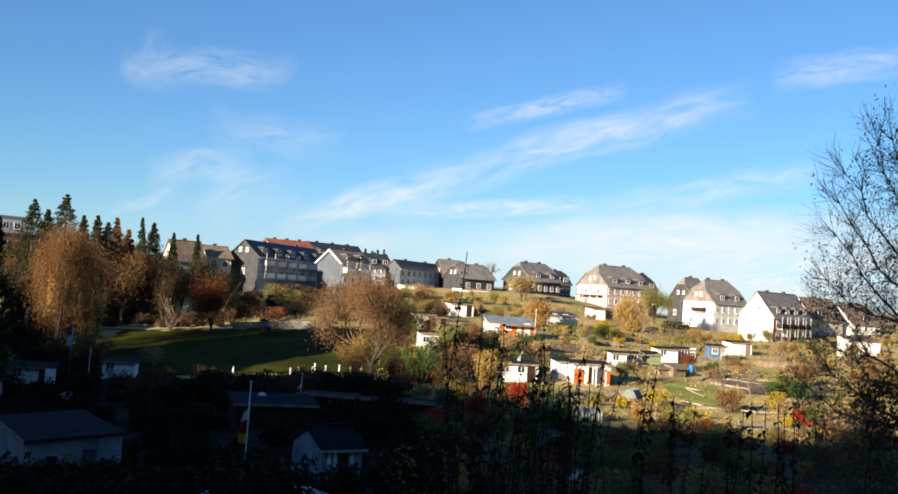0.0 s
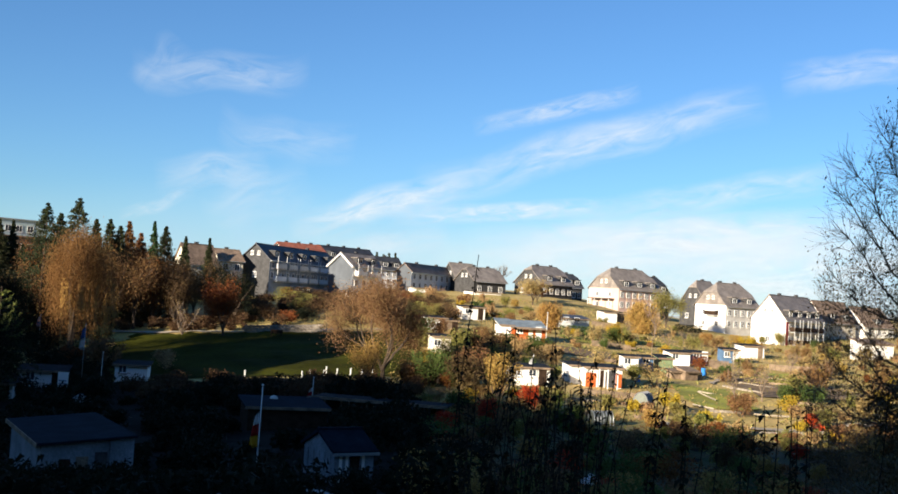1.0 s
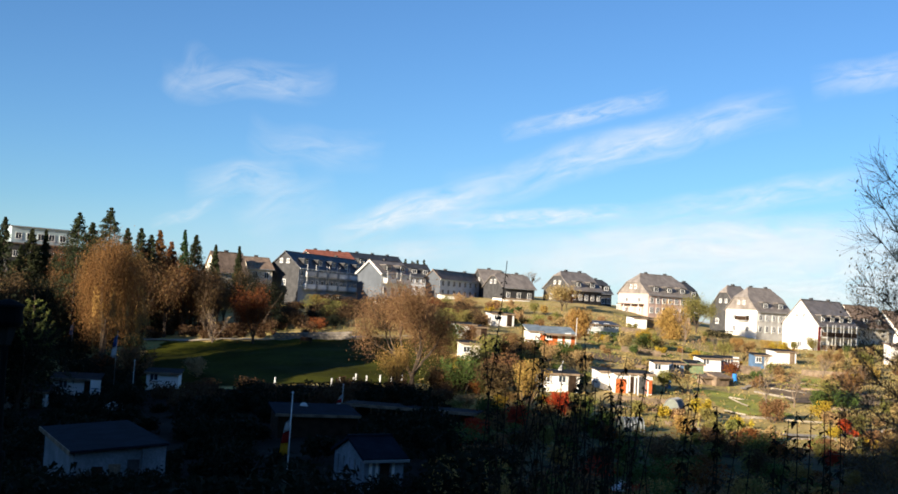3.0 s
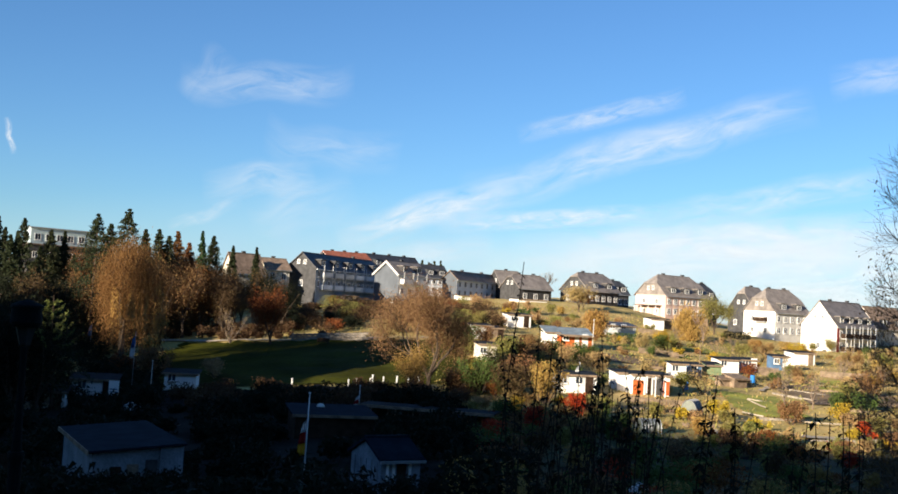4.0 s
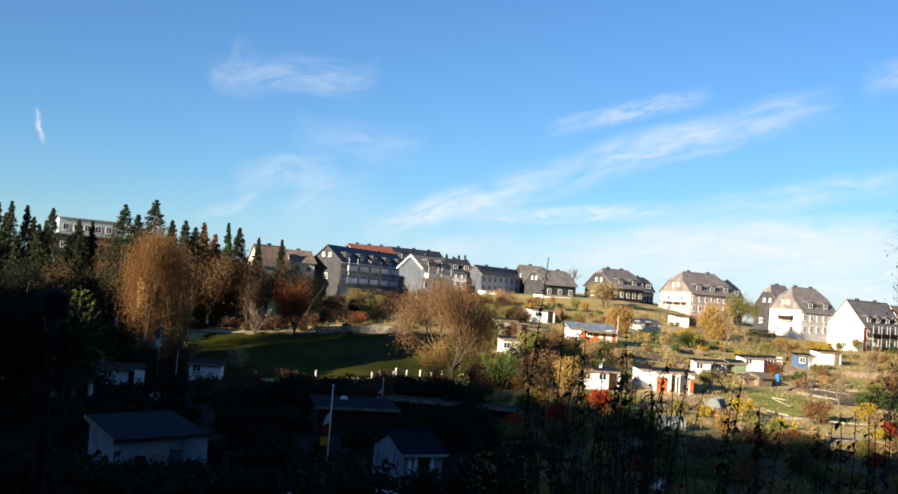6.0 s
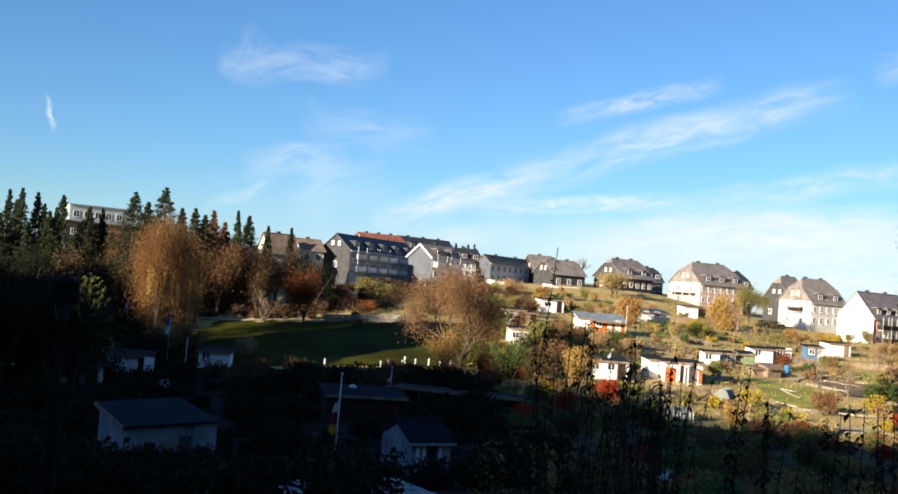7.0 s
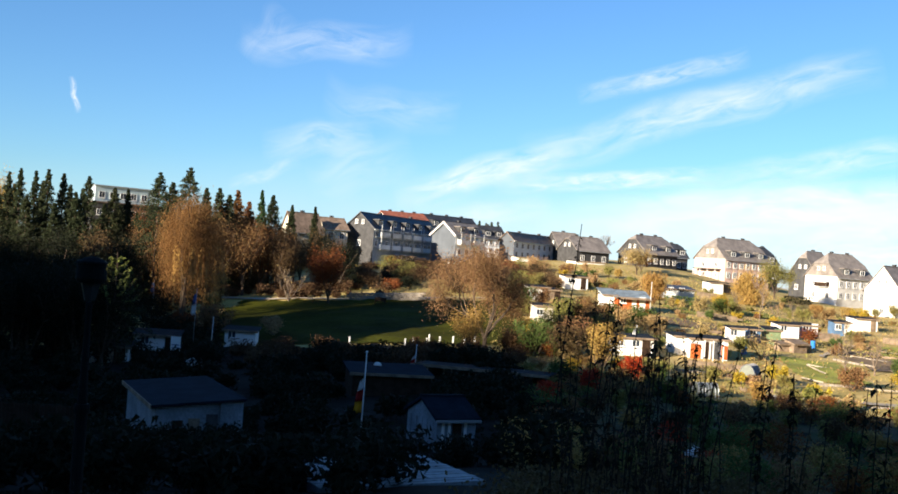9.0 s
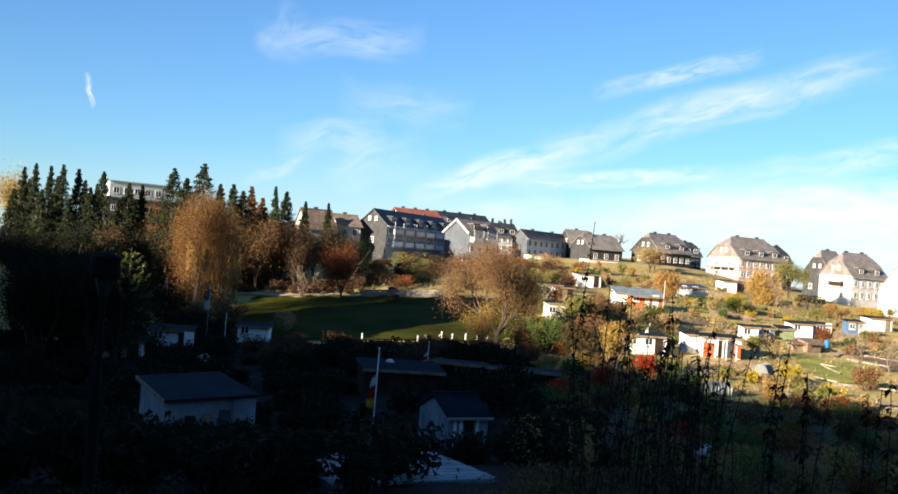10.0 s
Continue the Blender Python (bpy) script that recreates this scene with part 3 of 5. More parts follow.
hut("white hut hidden behind twigs", 75.5, 169.8, 14, 6.0, 3, 2.6, "white", "tilebrown", 0.6, 2, None)


def greenhouse(label, x, y, turn, L, W, h):
    """A small greenhouse of bowed ribs and panes."""
    ob = holder("greenhouse", x, y, None, turn)
    tagged(ob, label, "greenhouse")
    arc = [(W / 2 - W / 2 * math.cos(a), 0.35 * h + 0.65 * h * math.sin(a)) for a in (math.pi * i / 8 for i in range(9))]
    n = 7
    for i in range(n):
        x0 = L * i / (n - 1)
        bm = bmesh.new()
        tube(bm, [(x0, 0, -0.1)] + [(x0, a, b) for a, b in arc] + [(x0, W, -0.1)], 0.035, 0.035, 4)
        put(bm, "rib", "metal", ob)
    put(prism(bmesh.new(), [(0.03, 0)] + [(0.03 + a * (W - 0.06) / W, b - 0.03) for a, b in arc] + [(W - 0.03, 0)], 0.02, L - 0.02), "cover", "cloudy", ob)
    return ob


greenhouse("small ribbed greenhouse with cloudy cover", 24.2, 100.8, 60, 2.0, 1.5, 1.8)
greenhouse("low domed greenhouse with pale ribs", 17.1, 90.0, 10, 1.7, 1.5, 1.1)


def carport(label, x, y, turn, L, W, h):
    ob = holder("carport", x, y, None, turn)
    tagged(ob, label, "carport")
    for i in range(6):
        for yy in (0.1, W - 0.1):
            put(boxes((L * i / 5 - 0.06, L * i / 5 + 0.06, yy - 0.06, yy + 0.06, -0.6, h)), "post", "wood", ob)
    put(boxes((-0.3, L + 0.3, -0.3, W + 0.3, h, h + 0.12), bevel=0.02), "roof", "felt", ob)
    put(boxes((-0.3, L + 0.3, -0.36, -0.303, h - 0.1, h + 0.14)), "fascia", "wood", ob)
    put(boxes((0, L, W - 0.05, W, 0, h)), "back_wall", "darkwood", ob)
    return ob


carport("long low row of open garden shelters with flat roof", -5.9, 87.8, -14, 10.5, 2.5, 1.5)

# ---- meadow, lawns, paths ----


def patch(name, label, cx, cy, turn, w, d, mat, lift, kind="structure", cat="ground", step=0.8, wob=0.6):
    """A strip of ground cover that follows the slope, with a wavering edge."""
    nx, ny = max(2, int(w / step)), max(2, int(d / step))
    c, sn = math.cos(radians(turn)), math.sin(radians(turn))
    v = []
    for j in range(ny + 1):
        for i in range(nx + 1):
            a, b = (i / nx - 0.5) * w, (j / ny - 0.5) * d
            if i in (0, nx):
                a += wob * noise.noise((b * 0.5, cx, 1.0))
            if j in (0, ny):
                b += wob * noise.noise((a * 0.5, cy, 2.0))
            x, y = cx + a * c - b * sn, cy + a * sn + b * c
            z = height(x, y) + 0.25 * noise.noise((x * 0.21, y * 0.21, 0.3)) + 0.125 * noise.noise((x * 0.7, y * 0.7, 3.1))
            v.append(level(x, y, z + lift))
    f = [(j * (nx + 1) + i, j * (nx + 1) + i + 1, (j + 1) * (nx + 1) + i + 1, (j + 1) * (nx + 1) + i) for j in range(ny) for i in range(nx)]
    me = bpy.data.meshes.new(name)
    me.from_pydata(v, [], f)
    me.materials.append(M[mat])
    me.shade_smooth()
    return tagged(new(name, me), label, cat, kind=kind)


# shade over the meadow is partly in its grass colour
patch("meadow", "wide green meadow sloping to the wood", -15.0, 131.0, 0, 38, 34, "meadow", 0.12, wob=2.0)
patch("footpath", "narrow pale footpath along the top of the meadow", -21.0, 149.6, 1.5, 42, 1.0, "path", 0.16)
patch("lawn", "bright green sloping garden lawn", 34.8, 116.0, -6, 6.6, 17, "lawn", 0.10)
patch("lawn", "dry grass garden plot", 44.5, 127.2, -6, 5.0, 18, "soil", 0.11)
patch("footpath", "pale gravel garden track", 34.3, 95.5, 8, 22, 1.8, "path", 0.13)
patch("footpath", "narrow garden path between plots", 41.6, 134.0, 62, 14, 0.7, "path", 0.15)
patch("lawn", "small mown lawn below a hut", 40.7, 172.8, 5, 12, 9, "lawn", 0.10)
patch("lawn", "small mown lawn between hedges", 5.6, 121.5, 5, 9, 5, "lawn", 0.10)
patch("lawn", "olive mown grass between the upper gardens", 31.5, 160.0, 4, 11, 9, "lawn", 0.10)
patch("lawn", "dry olive grass strip beside the plots", 51.0, 138.0, -20, 8, 12, "lawn", 0.10)
patch("garden_plot", "dug brown vegetable plot", 27.1, 144.0, 5, 12, 8, "soil", 0.10)
patch("garden_plot", "brown dug beds on the slope", 47.9, 124.0, 10, 12, 14, "soil", 0.10)
# dark sheets over the slope: the hill's shade put into the ground colour
patch("garden_plot", "garden ground darkened for the shade in the hollow", 2.0, 62.0, 0, 100, 52, "shadeground", 0.10, step=1.5, wob=2.0)
patch("garden_plot", "ground darkened for shade at the foot of the meadow", -33.0, 100.0, 0, 54, 24, "shadeground", 0.09, step=1.5, wob=2.0)
patch("garden_plot", "ground of the overgrown bank darkened for shade", 0.0, 20.0, 0, 60, 34, "shadeground", 0.08, step=1.2, wob=1.0)
# soil colour here is lowered to stand in for shade
patch("garden_plot", "brown plots with the hill's shade put into their colour", 25.0, 62.0, 0, 42, 50, "shadesoil", 0.13, step=1.5, wob=2.0)
patch("lane", "grey asphalt garden lane", -25.8, 62.0, 74, 26, 2.6, "felt", 0.14)


def wall(label, x, y, turn, L, h, t, mat="stone", name="garden_wall", piece=0.5):
    """A low wall of single stones with open joints."""
    ob = holder(name, x, y, None, turn)
    tagged(ob, label, "wall", kind="structure")
    rng = np.random.default_rng(int(abs(x * 7 + y)))
    rows = max(1, int(round(h / 0.32)))
    n = int(L / piece)
    for r in range(rows):
        for i in range(n):
            a = L * (i + (0.5 if r % 2 else 0.0)) / n
            b = a + L / n - 0.025
            wx, wy = x + a * math.cos(radians(turn)), y + a * math.sin(radians(turn))
            z0 = height(wx, wy) - height(x, y) + FALL * (wx - x) - 0.15 + r * h / rows
            bm = boxes((a, b, rng.uniform(-0.04, 0.04), t, z0, z0 + h / rows - 0.02), bevel=0.03)
            put(bm, "stone", mat, ob)
    return ob


wall("grey rubble retaining wall above the meadow", -19.8, 148.0, 2, 10.5, 1.3, 0.5, piece=0.75)
wall("low stone edging along the lawn", 31.3, 105.0, -2, 5.0, 0.4, 0.3)
wall("low stone edging beside the sloping lawn", 39.4, 126.8, -52, 5.5, 0.35, 0.3)
wall("low stone terrace edging on the garden slope", 46.7, 144.0, -50, 10.0, 0.35, 0.3)
wall("low pale stone terrace edge on the lawn", 34.4, 119.8, -50, 4.5, 0.35, 0.3, "path")
wall("low pale stone terrace edge beside the plots", 42.8, 131.2, -52, 9.0, 0.35, 0.3, "path")
wall("pale stone edging of a sloping plot", 48.0, 139.2, -52, 9.0, 0.35, 0.3, "path")
wall("pale stone kerb along the garden track", 31.4, 92.8, 8, 8.0, 0.35, 0.3)
wall("pale stone terrace edge below the orange hut", 17.6, 104.0, 4, 7.0, 0.4, 0.3)


def edging(label, x0, y0, x1, y1, tall=0.22):
    """A row of short pale boards set on edge down the slope."""
    ob = new("garden_edging")
    tagged(ob, label, "edging", "board edges of the plots")
    a, b = Vector((x0, y0, 0)), Vector((x1, y1, 0))
    n = max(2, int((b - a).length / 1.6))
    for i in range(n):
        bm = bmesh.new()
        p, q = a.lerp(b, i / n), a.lerp(b, (i + 0.97) / n)
        tube(bm, [level(p.x, p.y, height(p.x, p.y) + 0.28), level(q.x, q.y, height(q.x, q.y) + 0.28 + 0.03 * (i % 3))], tall, tall * 0.95, 4)
        put(bm, "board", "path", ob)


edging("pale board edge across a sloping lawn", 34.0, 118.2, 34.1, 112.0, 0.085)
edging("pale stone edge at the foot of the lawn", 30.4, 107.5, 31.8, 105.0, 0.085)
edging("pale board edge above the garden track", 35.0, 103.2, 38.2, 102.0, 0.085)


def pole(label, x, y, tall, r=0.05, flag=None, z=None, mat="pole", low=0.5):
    """A flagpole; the flag hangs limp in folds."""
    ob = holder("flagpole", x, y, z)
    tagged(ob, label, "flagpole")
    bm = bmesh.new()
    tube(bm, [(0, 0, -0.4), (0.02, 0, tall * 0.5), (0.05, 0, tall)], r, r * 0.6, 8)
    put(bm, "pole", mat, ob, True)
    bm = bmesh.new()
    bmesh.ops.create_uvsphere(bm, u_segments=8, v_segments=6, radius=r * 1.5, matrix=Matrix.Translation((0.05, 0, tall + r)))
    put(bm, "finial", mat, ob, True)
    if flag:
        n = len(flag)
        L, w = tall * 0.36, 0.42
        top = tall * (1 - low * 0.5)
        for q, m in enumerate(flag):
            bm = bmesh.new()
            grid = []
            for j in range(5):
                f = (q + j / 4) / n
                row = []
                for i in range(9):
                    a = i / 8
                    sway = -w * a * (0.55 + 0.9 * f * (1 - f * 0.35))
                    row.append(bm.verts.new((0.0 + sway, 0.09 * math.sin(a * 13 + f * 3), top - L * f - 0.25 * a * (1 - f) + (0.12 * a * math.sin(a * 9) if f == 1 else 0))))
                grid.append(row)
            for j in range(4):
                for i in range(8):
                    bm.faces.new((grid[j][i], grid[j][i + 1], grid[j + 1][i + 1], grid[j + 1][i]))
            bmesh.ops.solidify(bm, geom=bm.faces[:], thickness=0.012)
            put(bm, "flag_stripe", m, ob, True)
    return ob


pole("tall white flagpole with limp black, red and gold flag", -7.05, 58.2, 5.3, 0.045, ("cloth_white", "cloth_red", "cloth_gold"))
pole("slim flagpole with a limp white flag", -6.3, 89.0, 2.9, 0.04, ("cloth_white", "cloth_red", "cloth_white"))
pole("thin bare white mast among the gardens", -25.2, 96.5, 4.4, 0.035)
pole("thin mast with a limp blue and white flag", -29.9, 107.8, 6.2, 0.03, ("cloth_blue", "cloth_white"), mat="metal", low=0.1)
pole("slim mast with a small white flag on a shed", 15.1, 114.5, 2.9, 0.04, ("cloth_white",), low=0.1)
pole("thin mast on the garden slope", 21.7, 149.2, 4.2, 0.05)
pole("tall wooden mast between the gardens", 32.8, 134.8, 4.6, 0.05, mat="wood")
pole("slim mast with a limp white pennant", -44.0, 139.5, 3.8, 0.03, ("cloth_white", "cloth_blue"), mat="metal", low=0.1)

# posts along the lower edge of the meadow
for i, (px, py) in enumerate([(-14.9, 114.0), (-8.9, 112.5), (-8.1, 113.0), (-6.6, 116.0), (-6.7, 113.5), (-5.4, 114.5), (-4.0, 115.0), (-2.8, 115.2), (-1.7, 115.2), (-0.5, 115.5)]):
    ob = holder("fence_post", px, py)
    tagged(ob, "short white-painted fence post in the grass", "post", "posts along the meadow")
    put(boxes((-0.08, 0.08, -0.08, 0.08, -0.3, 0.8), bevel=0.03), "shaft", "pole", ob)
    put(boxes((-0.1, 0.1, -0.1, 0.1, 0.803, 0.87), bevel=0.02), "cap", "pole", ob)

# round satellite dish on the pavilion
ob = holder("satellite_dish", -8.7, 83.0, -8.23)
tagged(ob, "round white satellite dish on a short mast", "satellite dish")
bm = bmesh.new()
bmesh.ops.create_uvsphere(bm, u_segments=16, v_segments=10, radius=0.32, matrix=Matrix.Translation((0, 0, 0.55)) @ Matrix.Diagonal((1, 0.25, 1, 1)))
put(bm, "dish", "frame", ob, True)
put(boxes((-0.03, 0.03, 0.05, 0.11, -0.9, 0.5)), "mast", "metal", ob)

# blue tarpaulin heap, white sign and sheets in the shaded gardens
for label, x, y, w, h, m in (("bright blue tarpaulin over a heap", 1.2, 88.2, 1.0, 0.6, "tarp"), ("white plastic sheet over a heap", -26.9, 97.5, 1.0, 0.5, "cloth_white"), ("pale sheet over a low heap", -15.1, 63.2, 0.9, 0.5, "cloth_white"), ("white sheet over garden things", -7.3, 65.2, 0.7, 0.4, "cloth_white"), ("white sheet over a garden bench", 11.6, 62.2, 0.6, 0.45, "cloth_white")):
    ob = holder("covered_heap", x, y)
    tagged(ob, label, "tarpaulin")
    bm = bmesh.new()
    bmesh.ops.create_icosphere(bm, subdivisions=3, radius=1.0)
    for v in bm.verts:
        k = 1 + 0.35 * noise.noise(v.co * 2.1)
        v.co = Vector((v.co.x * w * k, v.co.y * w * 0.8 * k, max(v.co.z, -0.3) * h * 1.3 * k))
    put(bm, "cover", m, ob)
    put(boxes((-w * 0.9, w * 0.9, -w * 0.6, w * 0.6, -0.4, 0.02)), "pallet", "wood", ob)
ob = holder("notice_board", -28.7, 97.5)
tagged(ob, "white notice board on two dark posts", "sign")
put(boxes((-0.45, 0.45, -0.04, 0.0, 1.3, 2.6), bevel=0.01), "board", "frame", ob)
put(boxes((-0.35, 0.35, -0.055, -0.043, 1.55, 1.65), (-0.35, 0.3, -0.055, -0.043, 1.8, 1.9)), "text_bar", "blue", ob)
put(boxes((-0.4, -0.32, 0.003, 0.08, -0.4, 2.5)), "post", "darkwood", ob)
put(boxes((0.32, 0.4, 0.003, 0.08, -0.4, 2.5)), "post", "darkwood", ob)


def lantern(x, y, top):
    """An old-style street lantern on a fluted post."""
    z = height(x, y)
    ob = holder("street_lamp", x, y)
    tagged(ob, "old cast-iron street lantern with tapered glass and hood", "street lamp")
    t = top - z
    def turned(name, prof, mat, sides):
        bm = bmesh.new()
        rings = [[bm.verts.new((r * math.cos(2 * math.pi * k / sides), r * math.sin(2 * math.pi * k / sides), h)) for k in range(sides)] for r, h in prof]
        for a, b in zip(rings, rings[1:]):
            for k in range(sides):
                bm.faces.new((a[k], a[(k + 1) % sides], b[(k + 1) % sides], b[k]))
        bm.faces.new(rings[0][::-1])
        bm.faces.new(rings[-1])
        return put(bm, name, mat, ob)
    turned("post", [(0.085, -0.4), (0.085, t - 2.1), (0.07, t - 2.05), (0.055, t - 1.6), (0.042, t - 1.0), (0.045, t - 0.62)], "iron", 12)
    turned("collar", [(0.1, t - 2.12), (0.11, t - 2.06), (0.1, t - 2.0)], "iron", 12)
    turned("glass", [(0.075, t - 0.6), (0.14, t - 0.36)], "lampglass", 6)
    turned("lamp_head", [(0.175, t - 0.359), (0.205, t - 0.30), (0.19, t - 0.10)], "iron", 28)
    turned("hood", [(0.215, t - 0.099), (0.205, t - 0.07), (0.10, t - 0.02), (0.02, t)], "iron", 28)
    return ob


lantern(-5.67, 14.5, 0.13)

# dark plank fence and rail beside the lane
ob = holder("plank_fence", -22.9, 48.0, None, 4)
tagged(ob, "tall dark plank fence by the lane", "fence")
for i in range(22):
    put(boxes((i * 0.19, i * 0.19 + 0.17, 0, 0.03, -1.5, 3.0 + 0.04 * math.sin(i * 2.3))), "plank", "darkwood", ob)
put(boxes((0, 4.2, 0.033, 0.1, 0.4, 0.5)), "rail", "darkwood", ob)
put(boxes((0, 4.2, 0.033, 0.1, 2.2, 2.3)), "rail", "darkwood", ob)

# ---- trees ----
def grow(bm, start, way, length, r, rng, depth, tips, spread=0.6, up=0.15, kids=3):
    """A limb that bends, tapers and forks."""
    pts = [Vector(start)]
    d = Vector(way).normalized()
    n = 4
    for i in range(n):
        d = (d + Vector(rng.normal(0, 0.13, 3)) + Vector((0, 0, up * 0.3))).normalized()
        pts.append(pts[-1] + d * length / n)
    tube(bm, pts if depth else pts[::2], r, r * 0.55, 5 if depth > 1 else 3)
    tips.append((pts[-1], d, depth))
    if depth == 0:
        for p in pts[1:]:
            tips.append((p, d, 0))
        return
    for k in range(kids):
        at = pts[-1] if k == 0 else pts[int(rng.integers(2, n + 1))]
        side = Vector(rng.normal(0, 1, 3))
        side = (side - d * side.dot(d)).normalized()
        grow(bm, at, d + side * spread * rng.uniform(0.6, 1.4) + Vector((0, 0, up)), length * rng.uniform(0.55, 0.8), r * 0.55, rng, depth - 1, tips, spread, up, kids)


def tree(label, x, y, tall, wide, leaf="leaf_brown", count=2500, size=0.22, seed=1, trunk=0.25, weep=0.0, bark="bark", depth=3, z=None, name="tree", group="", dense=0.5):
    rng = np.random.default_rng(seed)
    ob = holder(name, x, y, z, 0, 0.15)
    tagged(ob, label, "tree", group)
    bm = bmesh.new()
    tips = []
    stem = tall * trunk
    tube(bm, [(0, 0, -0.2), (0.05, 0, stem * 0.5), (0, 0.05, stem)], tall * 0.028, tall * 0.02, 7)
    for k in range(5):
        a = k * 1.257 + rng.uniform(-0.3, 0.3)
        lean = rng.uniform(0.25, 0.9) * wide / tall * 2
        grow(bm, (0, 0, stem * rng.uniform(0.75, 1.0)), (math.cos(a) * lean, math.sin(a) * lean, 1), tall * 0.3, tall * 0.013, rng, depth - 1, tips)
    put(bm, "trunk", bark, ob)
    p = np.array([t[0] for t in tips])
    # bring the crown to its size
    k = rng.integers(0, len(p), count)
    q = p[k] + rng.normal(0, dense * tall * 0.06, (count, 3))
    rad = np.quantile(np.hypot(q[:, 0], q[:, 1]), 0.95)
    top = np.quantile(q[:, 2], 0.99)
    sx, sz = wide / rad, (tall - stem * 0.6) / max(top - stem * 0.6, 0.1)
    for o in ob.children:
        for v in o.data.vertices:
            if v.co.z > stem * 0.6:
                f = min(1.0, (v.co.z - stem * 0.6) / (0.3 * tall))
                v.co.x *= 1 + (sx - 1) * f
                v.co.y *= 1 + (sx - 1) * f
                v.co.z = stem * 0.6 + (v.co.z - stem * 0.6) * sz
    q[:, 0] *= sx
    q[:, 1] *= sx
    q[:, 2] = stem * 0.6 + (q[:, 2] - stem * 0.6) * sz
    if weep:
        q[:, 2] -= np.abs(rng.normal(0, weep, count))
        q[:, 2] = np.maximum(q[:, 2], tall * 0.06)
    if count:
        leaves("crown", q, size, leaf, ob, rng, droop=1.2 if weep > 1 else 0.15, long=2.6 if weep > 1 else 1.6)
    return ob


def conifer(label, x, y, tall, wide, leaf="needle", seed=1, z=None, count=2200, size=0.25, column=False, tiers=26, bare=0.08):
    rng = np.random.default_rng(seed)
    ob = holder("conifer", x, y, z, 0, 0.15)
    tagged(ob, label, "conifer")
    bm = bmesh.new()
    tube(bm, [(0, 0, -0.2), (0, 0, tall * 0.5), (0.03, 0, tall)], tall * 0.018, 0.02, 6)
    pts = []
    per = max(4, count // (tiers * 6))
    for i in range(tiers):
        f = i / tiers
        h = tall * (bare + (1 - bare) * f)
        r = (1.75 if not column else 1.25) * wide * ((1 - f) ** 0.85 * (0.72 + 0.4 * ((i * 3 + seed) % 5) / 4) if not column else (1 - f ** 3) * min(1, 0.5 + f * 3)) * rng.uniform(0.75, 1.1)
        for k in range(6):
            a = rng.uniform(0, 2 * math.pi)
            rr = r * rng.uniform(0.7, 1.15)
            end = Vector((rr * math.cos(a), rr * math.sin(a), h - 0.25 * rr + 0.1))
            tube(bm, [(0, 0, h), end * 0.5 + Vector((0, 0, h * 0.5 + 0.05)), end], 0.03, 0.01, 3)
            t = rng.uniform(0.15, 1.05, per) ** 0.7
            base = np.array([0, 0, h])
            pts.append(base + (np.array(end) - base) * t[:, None] + rng.normal(0, 0.09 * r + 0.015, (per, 3)))
    put(bm, "trunk", "bark", ob)
    leaves("crown", np.concatenate(pts), size, leaf, ob, rng, droop=0.25, long=2.0)
    return ob


def shrub(label, x, y, tall, wide, leaf, seed=1, count=500, size=0.16, stems=7, z=None):
    rng = np.random.default_rng(seed)
    ob = holder("shrub", x, y, z, 0, 0.1)
    tagged(ob, label, "shrub")
    bm = bmesh.new()
    tips = []
    for k in range(stems):
        a = rng.uniform(0, 2 * math.pi)
        s = rng.uniform(0.1, 1.0) * wide / tall
        grow(bm, (0.1 * math.cos(a), 0.1 * math.sin(a), -0.1), (s * math.cos(a), s * math.sin(a), 1), tall * 0.6, tall * 0.02, rng, 1, tips, 0.5, 0.1, 2)
    put(bm, "trunk", "bark", ob)
    p = np.array([t[0] for t in tips])
    q = p[rng.integers(0, len(p), count)] + rng.normal(0, 0.14 * wide, (count, 3))
    q[:, 2] = np.clip(np.abs(q[:, 2]), 0.05, tall * 1.05)
    if count:
        leaves("foliage", q, size, leaf, ob, rng)
    return ob



# ---- trees and shrubs of the wooded slope ----
willow = tree("tall weeping willow with golden-orange autumn leaves", -36.9, 128.0, 15.7, 5.0, "leaf_rust", 70000, 0.062, 3, 0.42, 3.2, name="willow", dense=0.8)
wr = np.random.default_rng(35)
spray = []
for i in range(34):
    a, rr, zz, L = wr.uniform(-1.75, 0.2), wr.uniform(3.2, 5.0), wr.uniform(5.6, 9.4), wr.uniform(1.6, 3.8)
    f = wr.uniform(0, 1, 95)
    spray.append(np.stack([rr * math.cos(a) + 0.25 * f, rr * math.sin(a) - 0.2 * f, zz - L * f], 1) + wr.normal(0, 0.11, (95, 3)))
leaves("hanging_spray", np.concatenate(spray), 0.09, "leaf_gold", willow, wr, droop=1.3, long=2.6)
tree("wide old tree with thinning brown autumn leaves", -0.7, 108.5, 11.0, 5.4, "leaf_hazel", 60000, 0.072, 5, 0.14, 0.95, name="broadleaf_tree", dense=0.7, depth=4, bark="bark")
tree("yellowing young tree before the old brown one", -2.2, 103.2, 5.2, 1.8, "leaf_gold", 5000, 0.085, 15, 0.2, 0.3, dense=1.0)
tree("small tree with rust-orange leaves at the meadow edge", -21.8, 144.2, 7.8, 2.6, "leaf_orange", 9000, 0.11, 7, 0.12, 0.6, dense=1.1)
tree("golden weeping tree on the garden slope", 45.3, 193.2, 6.6, 2.9, "leaf_gold", 9000, 0.12, 8, 0.1, 1.4, dense=1.1)
